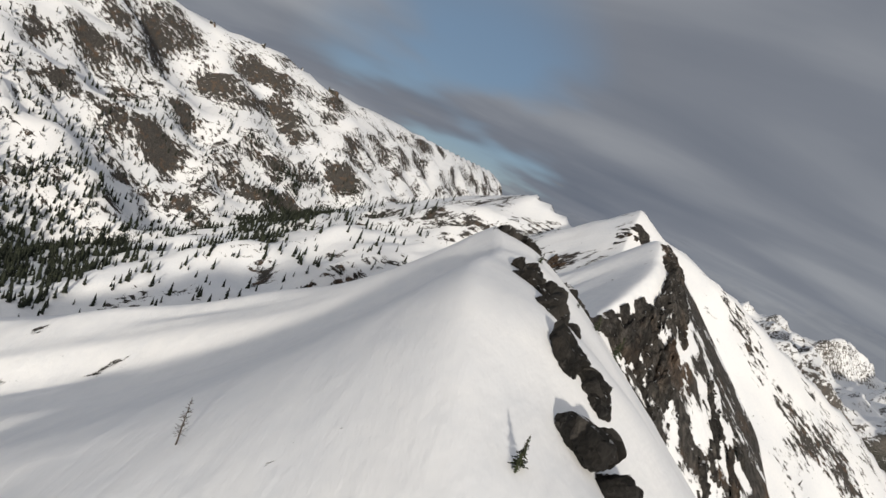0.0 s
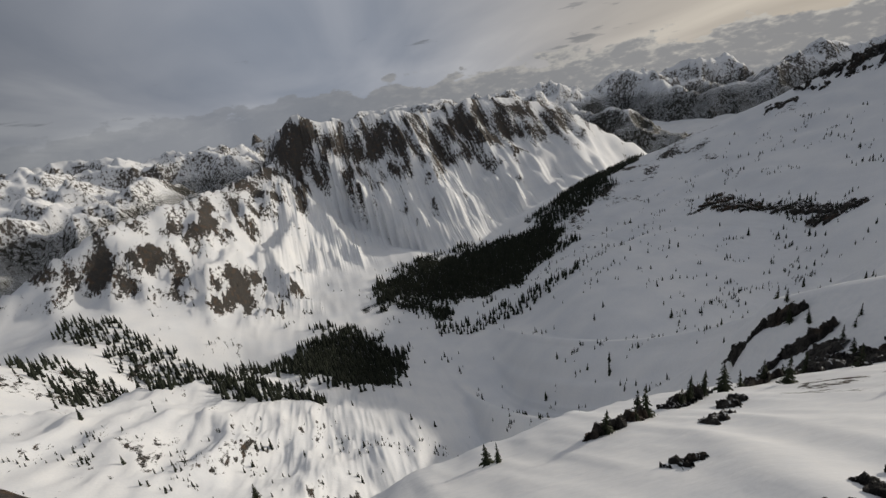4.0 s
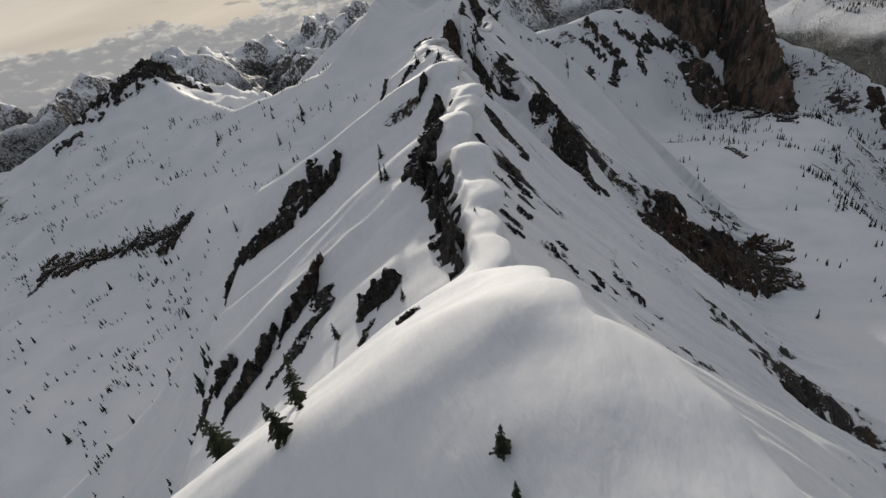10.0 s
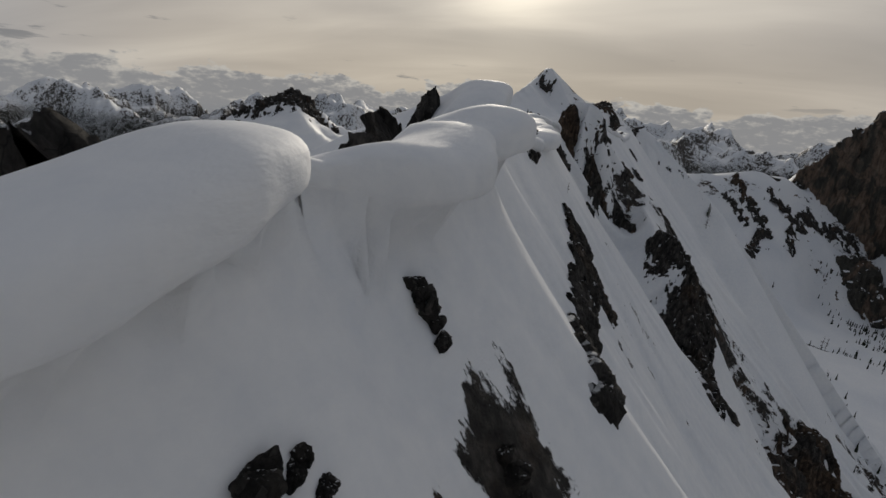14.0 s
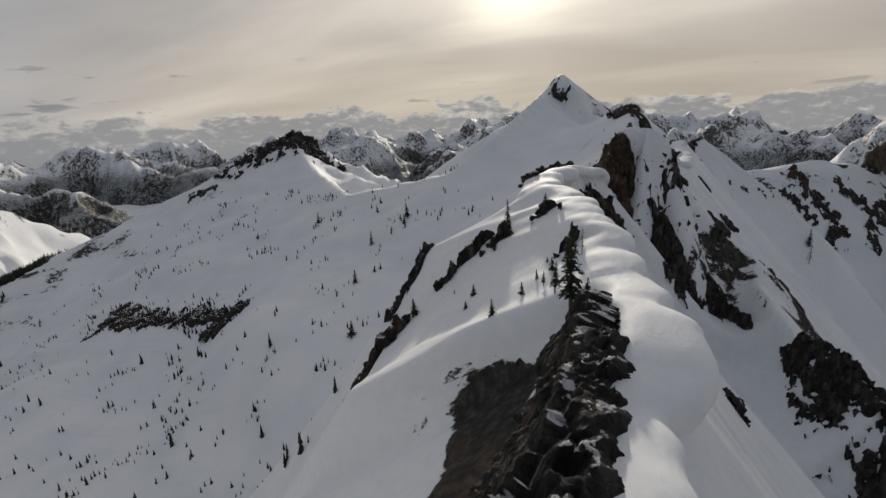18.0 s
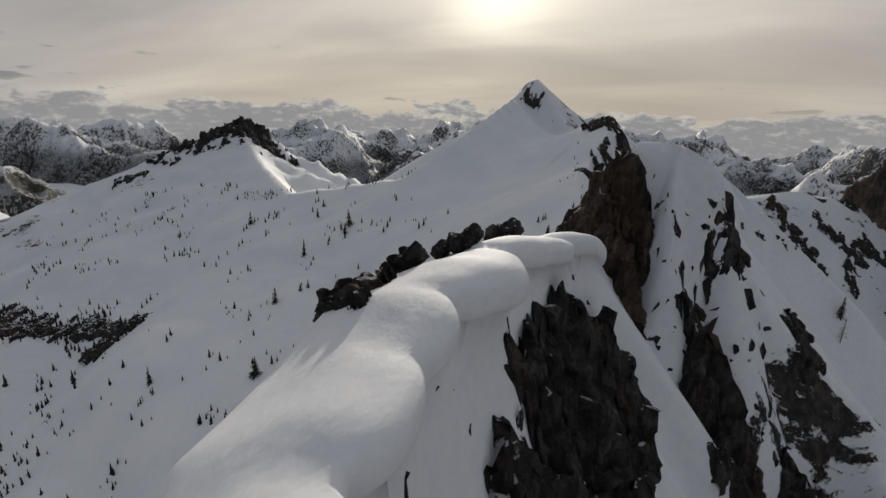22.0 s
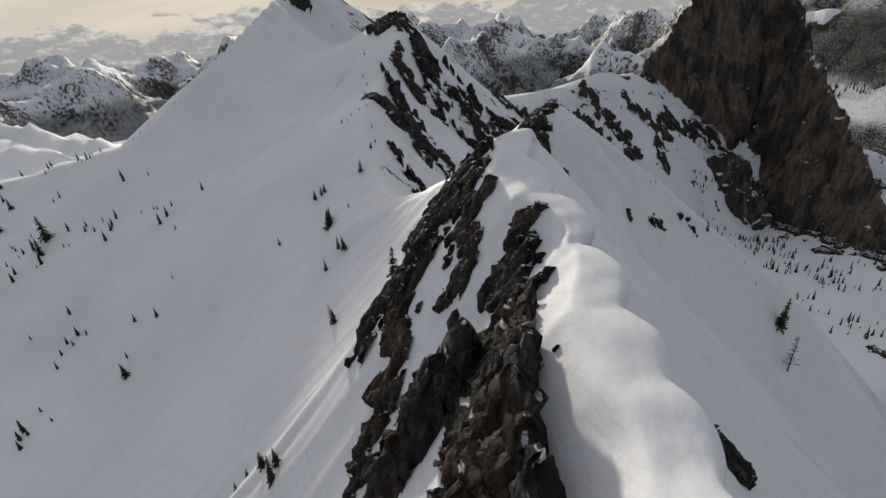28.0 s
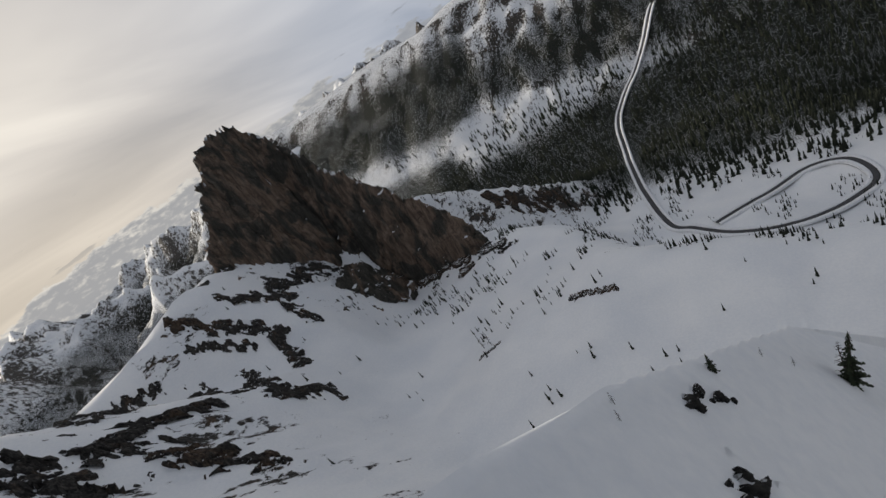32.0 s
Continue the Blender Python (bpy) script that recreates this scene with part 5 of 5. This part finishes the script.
def crown_mesh(h, spread, rng, low=0.08, whorls=17, per=8, gaps=0.12):
    """Whorls of drooping sprays; every spray is a ragged fan of twigs."""
    verts, tris = [], []
    for i in range(whorls):
        t = low + (1 - low) * (i + rng.uniform(-0.3, 0.3)) / whorls
        reach = spread * (1 - t) ** 0.85 * rng.uniform(0.75, 1.15) + 0.02 * h
        n = max(4, int(per * (1 - 0.4 * t)))
        turn = rng.uniform(0, 6.28)
        for j in range(n):
            if rng.random() < gaps:
                continue
            a = turn + 2 * math.pi * (j + rng.uniform(-0.25, 0.25)) / n
            r = reach * rng.uniform(0.6, 1.15)
            c, s = math.cos(a), math.sin(a)
            z0 = t * h
            droop = r * rng.uniform(0.12, 0.40)
            wide = r * rng.uniform(0.26, 0.42)
            for lobe in range(4):
                f0, f1 = 0.12 + 0.22 * lobe, 0.34 + 0.22 * lobe
                z1 = z0 - droop * f0 * f0 + rng.uniform(-0.02, 0.02) * h
                z2 = z0 - droop * f1 * f1 - 0.03 * h * rng.random()
                k = len(verts)
                w = wide * (1 - 0.55 * f0) * rng.uniform(0.6, 1.2)
                verts += [(c * r * f0, s * r * f0, z1 + 0.012 * h), (c * r * f1 - s * w, s * r * f1 + c * w, z2), (c * r * (f1 + 0.10), s * r * (f1 + 0.10), z2 - 0.01 * h),
                          (c * r * f1 + s * w, s * r * f1 - c * w, z2), (c * r * f0, s * r * f0, z1 - 0.035 * h)]
                tris += [(k, k + 1, k + 2), (k, k + 2, k + 3), (k + 4, k + 2, k + 1), (k + 4, k + 3, k + 2)]
    k = len(verts)
    verts += [(0.02 * h, 0, 0.9 * h), (-0.01 * h, 0.02 * h, 0.9 * h), (-0.01 * h, -0.02 * h, 0.9 * h), (0, 0, 1.03 * h)]
    tris += [(k, k + 1, k + 3), (k + 1, k + 2, k + 3), (k + 2, k, k + 3)]
    return tri_mesh("crown", verts, tris, [NEEDLES])


def twig_mesh(h, rng):
    """Bare limbs of a leafless larch."""
    verts, tris = [], []
    for i in range(46):
        t = rng.uniform(0.18, 0.97)
        a, r = rng.uniform(0, 6.28), h * 0.22 * (1.05 - t) * rng.uniform(0.6, 1.2) + 0.03 * h
        c, s = math.cos(a), math.sin(a)
        z0, z1 = t * h, t * h + r * rng.uniform(-0.15, 0.45)
        w = 0.006 * h
        k = len(verts)
        verts += [(-s * w, c * w, z0), (s * w, -c * w, z0), (0, 0, z0 + 2 * w), (c * r, s * r, z1)]
        tris += [(k, k + 1, k + 3), (k + 1, k + 2, k + 3), (k + 2, k, k + 3)]
        for f in (0.45, 0.7):
            k = len(verts)
            mx, my, mz = c * r * f, s * r * f, z0 + (z1 - z0) * f
            q = rng.uniform(-1, 1)
            verts += [(mx, my, mz - w), (mx, my, mz + w), (mx + (c * 0.3 - s * q) * r * 0.4, my + (s * 0.3 + c * q) * r * 0.4, mz + rng.uniform(-0.1, 0.2) * r)]
            tris += [(k, k + 1, k + 2)]
    return tri_mesh("twigs", verts, tris, [BARK])


def surface_height(x, y):
    return float(land(np.array([x]), np.array([y]))[0])


def tree_kinds():
    rng = random.Random(5)
    kinds = []
    for k in range(6):
        slim = 0.17 + 0.05 * (k % 3)
        kinds.append((trunk_mesh(1.0, 0.028, rng, rng.uniform(-0.04, 0.04)), crown_mesh(1.0, slim, rng, 0.04 + 0.05 * (k % 2), 15 + k, 8, 0.10 + 0.04 * k)))
    return kinds


def plant_trees():
    rng = random.Random(11)
    kinds = tree_kinds()
    for i, (x, y, h) in enumerate(FIRS):
        trunk, crown = kinds[i % 6]
        root = new("conifer")
        short = h < 2.0
        tagged(root, "low dark green conifer bush half buried in snow" if short else "dark green spire-shaped conifer standing in the snow", "tree", "conifers on the ridge")
        root.matrix_basis = pose(x, y, surface_height(x, y), rng.uniform(-5, 5), rng.uniform(-5, 5), rng.uniform(0, 360)) @ Matrix.Diagonal((h * (1.3 if short else 1.0), h * (1.3 if short else 1.0), h, 1))
        part("trunk", trunk, root)
        part("crown", crown, root)
    bare = [(trunk_mesh(1.0, 0.016, rng, 0.02), twig_mesh(1.0, rng)) for _ in range(3)]
    for i, (x, y, h) in enumerate(LARCHES):
        root = new("larch")
        tagged(root, "leafless grey larch with thin bare twigs in snow", "tree", "bare larches")
        root.matrix_basis = pose(x, y, surface_height(x, y), 0, 0, rng.uniform(0, 360)) @ Matrix.Diagonal((h, h, h, 1))
        part("trunk", bare[i % 3][0], root)
        part("twigs", bare[i % 3][1], root)


plant_trees()


def far_conifer(rng):
    verts, tris = [], []
    tiers = 4
    for i in range(tiers):
        z0, z1 = 0.05 + 0.21 * i, 0.05 + 0.21 * i + 0.36
        r = 0.17 * (1 - i / (tiers + 0.6))
        k = len(verts)
        for j in range(6):
            a = 2 * math.pi * j / 6 + rng.uniform(-0.3, 0.3)
            q = r * rng.uniform(0.6, 1.3)
            verts.append((q * math.cos(a), q * math.sin(a), z0 + rng.uniform(-0.05, 0.03)))
        verts.append((0, 0, min(z1, 1.0) if i < tiers - 1 else 1.0))
        tris += [(k + j, k + (j + 1) % 6, k + 6) for j in range(6)]
    return np.array(verts), np.array(tris)


def scatter(name, label, xs, ys, hs, seed, slim=1.0):
    rng = random.Random(seed)
    forms = [far_conifer(rng) for _ in range(5)]
    zs = land(xs, ys)
    vs, ts, base = [], [], 0
    turn = np.random.RandomState(seed).uniform(0, 6.28, len(xs))
    for f in range(5):
        v, t = forms[f]
        pick = np.arange(f, len(xs), 5)
        if not len(pick):
            continue
        c, s = np.cos(turn[pick])[:, None], np.sin(turn[pick])[:, None]
        h = hs[pick][:, None]
        px = xs[pick][:, None] + h * slim * (v[None, :, 0] * c - v[None, :, 1] * s)
        py = ys[pick][:, None] + h * slim * (v[None, :, 0] * s + v[None, :, 1] * c)
        pz = zs[pick][:, None] + h * (v[None, :, 2] - 0.06)
        vs.append(np.stack([px, py, pz], -1).reshape(-1, 3))
        ts.append((t[None] + (np.arange(len(pick)) * len(v))[:, None, None] + base).reshape(-1, 3))
        base += len(pick) * len(v)
    me = tri_mesh(name, np.concatenate(vs), np.concatenate(ts), [FAR_NEEDLES])
    return tagged(new(name, me), label, "trees", kind="stuff")


def sown(seed, n, x0, x1, y0, y1, keep, low, high):
    """Up to n places in a box, kept where keep(x, y, h) beats chance, with heights between low and high."""
    r = np.random.RandomState(seed)
    x, y = r.uniform(x0, x1, n), r.uniform(y0, y1, n)
    k = r.uniform(0, 1, n) < keep(x, y, land(x, y))
    x, y = x[k], y[k]
    return x, y, low + (high - low) * r.uniform(0, 1, len(x)) ** 1.6


def slope_clumps(x, y, h):
    return step(fbm(x / 45, y / 45, 4, 95), 0.18, 0.55) * step(h, -90, -130)

# the road in the eastern valley: x, y
ROAD = [(1464, 699.6), (1357.3, 725.8), (1247, 767.9), (1173.6, 802.5), (1080, 818.8), (836.1, 767.7), (640.8, 707.9), (601, 668), (562.9, 617.2), (559.1, 561.4), (603, 501.1), (635.9, 471.3), (693.7, 487.5), (698.8, 534.7), (635.3, 592.6), (595.3, 644.6)]
valley_one = sown(21, 12000, -1000, -500, -560, 140, lambda x, y, h: np.maximum(np.maximum(blob(x, y, -735, -30, 185, 95, 10), 0.6 * blob(x, y, -770, -290, 230, 50, 56)), np.maximum(0.7 * blob(x, y, -520, -110, 130, 40, 40), 0.3 * blob(x, y, -640, -330, 160, 60, 60))), 11, 21)
scatter("valley_forest", "dense dark conifer forest on the snowy valley floor", *valley_one, 31)
valley_two = sown(22, 26000, -1500, -760, 60, 960, lambda x, y, h: np.maximum(blob(x, y, -1090, 330, 320, 180, 105), np.maximum(0.9 * blob(x, y, -1210, 720, 240, 100, 110), 0.25 * blob(x, y, -790, 300, 150, 60, 80))), 11, 20)
scatter("valley_forest", "long dark conifer forest along the snowy valley", *valley_two, 32)
fringe = sown(23, 9000, -1250, -200, -380, 620, lambda x, y, h: 0.20 * step(fbm(x / 60, y / 60, 4, 96), 0.05, 0.5) * step(h, -190, -260), 5, 14)
scatter("scattered_conifers", "scattered conifers on the lower snow slopes", *fringe, 33)
bench = sown(24, 26000, -900, -120, 380, 1000, lambda x, y, h: 0.22 * slope_clumps(x, y, h) * step(-x, 130, 260), 3, 9)
scatter("scattered_conifers", "small conifers in clumps on the snowy bench", *bench, 34)
basin = sown(25, 32000, 60, 760, 380, 1060, lambda x, y, h: 0.42 * step(fbm(x / 80, y / 40, 4, 97), 0.02, 0.5) * step(h, -175, -250) * np.maximum(step(x, 230, 380), 0.12), 4, 11)
scatter("scattered_larches", "thin bare trees scattered over the snowy basin", *basin, 35, 0.8)
north = sown(26, 22000, 40, 1000, -1000, 40, lambda x, y, h: np.maximum(np.maximum(0.22, 0.6 * step(fbm(x / 110, y / 110, 4, 98), -0.05, 0.4)) * step(h, 10, -200), 0.0), 5, 15)
scatter("scattered_conifers", "conifers on the slopes of the northern basin", *north, 36)
slope = sown(27, 26000, -430, -60, -320, 560, lambda x, y, h: 0.4 * step(fbm(x / 34, y / 34, 4, 99), 0.24, 0.55) * step(h, -75, -110), 2, 7)
scatter("scattered_conifers", "small conifers on the steep snow slope", *slope, 37)
east = sown(28, 16000, 620, 1700, -200, 1300, lambda x, y, h: 0.9 * np.maximum(step(h, -330, -430) * step(x, 700, 780), 0) * step(spine(x, y, [(a, b, 0) for a, b in ROAD], 1, 1, 1)[1], 14, 30), 14, 24)
scatter("eastern_forest", "dark conifer forest in the deep road valley", *east, 38)
north_wood = sown(29, 9000, 180, 620, -900, -220, lambda x, y, h: np.maximum(blob(x, y, 410, -385, 190, 95, -45), 0.8 * blob(x, y, 260, -600, 290, 60, -65)), 8, 16)
scatter("northern_forest", "dark conifer forest on the floor of the northern basin", *north_wood, 39)
cliff_trees = sown(40, 1600, -740, -410, 600, 740, lambda x, y, h: 0.8 * blob(x, y, -655, 682, 90, 26, -17) + 0.8 * blob(x, y, -500, 660, 90, 26, -17), 4, 10)
scatter("cliff_conifers", "small dark conifers along the cliff of the snowy bench", *cliff_trees, 41)
east_slope = sown(42, 16000, 1120, 1900, 500, 2300, lambda x, y, h: 0.55 * step(h, -90, -300) * step(fbm(x / 90, y / 90, 4, 93), -0.2, 0.4), 9, 18)
scatter("eastern_forest", "conifers thinning out up the eastern valley side", *east_slope, 43)


# ---- the mountain road ----


def ribbon(name, label, line, offset, width, lift, mat):
    xs, ys, zs = [], [], []
    for i in range(len(line)):
        a, b = line[max(i - 1, 0)], line[min(i + 1, len(line) - 1)]
        dx, dy = b[0] - a[0], b[1] - a[1]
        n = math.hypot(dx, dy) or 1.0
        nx, ny = -dy / n, dx / n
        row = [offset - width / 2, offset - width / 2, offset, offset + width / 2, offset + width / 2]
        up = [-3.0, 0.0, 0.0, 0.0, -3.0]
        xs.append([line[i][0] + nx * o for o in row])
        ys.append([line[i][1] + ny * o for o in row])
        zs.append([line[i][2] + lift + u for u in up])
    me = sheet_mesh(name, np.array(xs), np.array(ys), np.array(zs), [mat])
    return tagged(new(name, me), label, "road", kind="structure")


def road_line():
    pts = [Vector((x, y, 0)) for x, y in ROAD]
    out = []
    for i in range(len(pts) - 1):
        p0, p1, p2, p3 = pts[max(i - 1, 0)], pts[i], pts[i + 1], pts[min(i + 2, len(pts) - 1)]
        n = max(4, int((p2 - p1).length / 7))
        for k in range(n):
            t = k / n
            out.append(0.5 * ((2 * p1) + (p2 - p0) * t + (2 * p0 - 5 * p1 + 4 * p2 - p3) * t * t + (3 * p1 - p0 - 3 * p2 + p3) * t ** 3))
    x, y = np.array([p.x for p in out]), np.array([p.y for p in out])
    z = np.maximum.reduce([land(x + dx, y + dy) for dx in (-8, 0, 8) for dy in (-8, 0, 8)])
    z = np.convolve(np.pad(z, 4, mode="edge"), np.ones(9) / 9, "valid")
    return list(zip(x, y, z))


line = road_line()
ribbon("road", "ploughed asphalt mountain road winding through a hairpin", line, 0.0, 7.0, 1.6, ASPHALT)
ribbon("road_shoulder", "banked snow ploughed along the road", line, 6.0, 5.0, 2.4, BERM)
ribbon("road_shoulder", "banked snow ploughed along the road", line, -6.0, 5.0, 2.4, BERM)
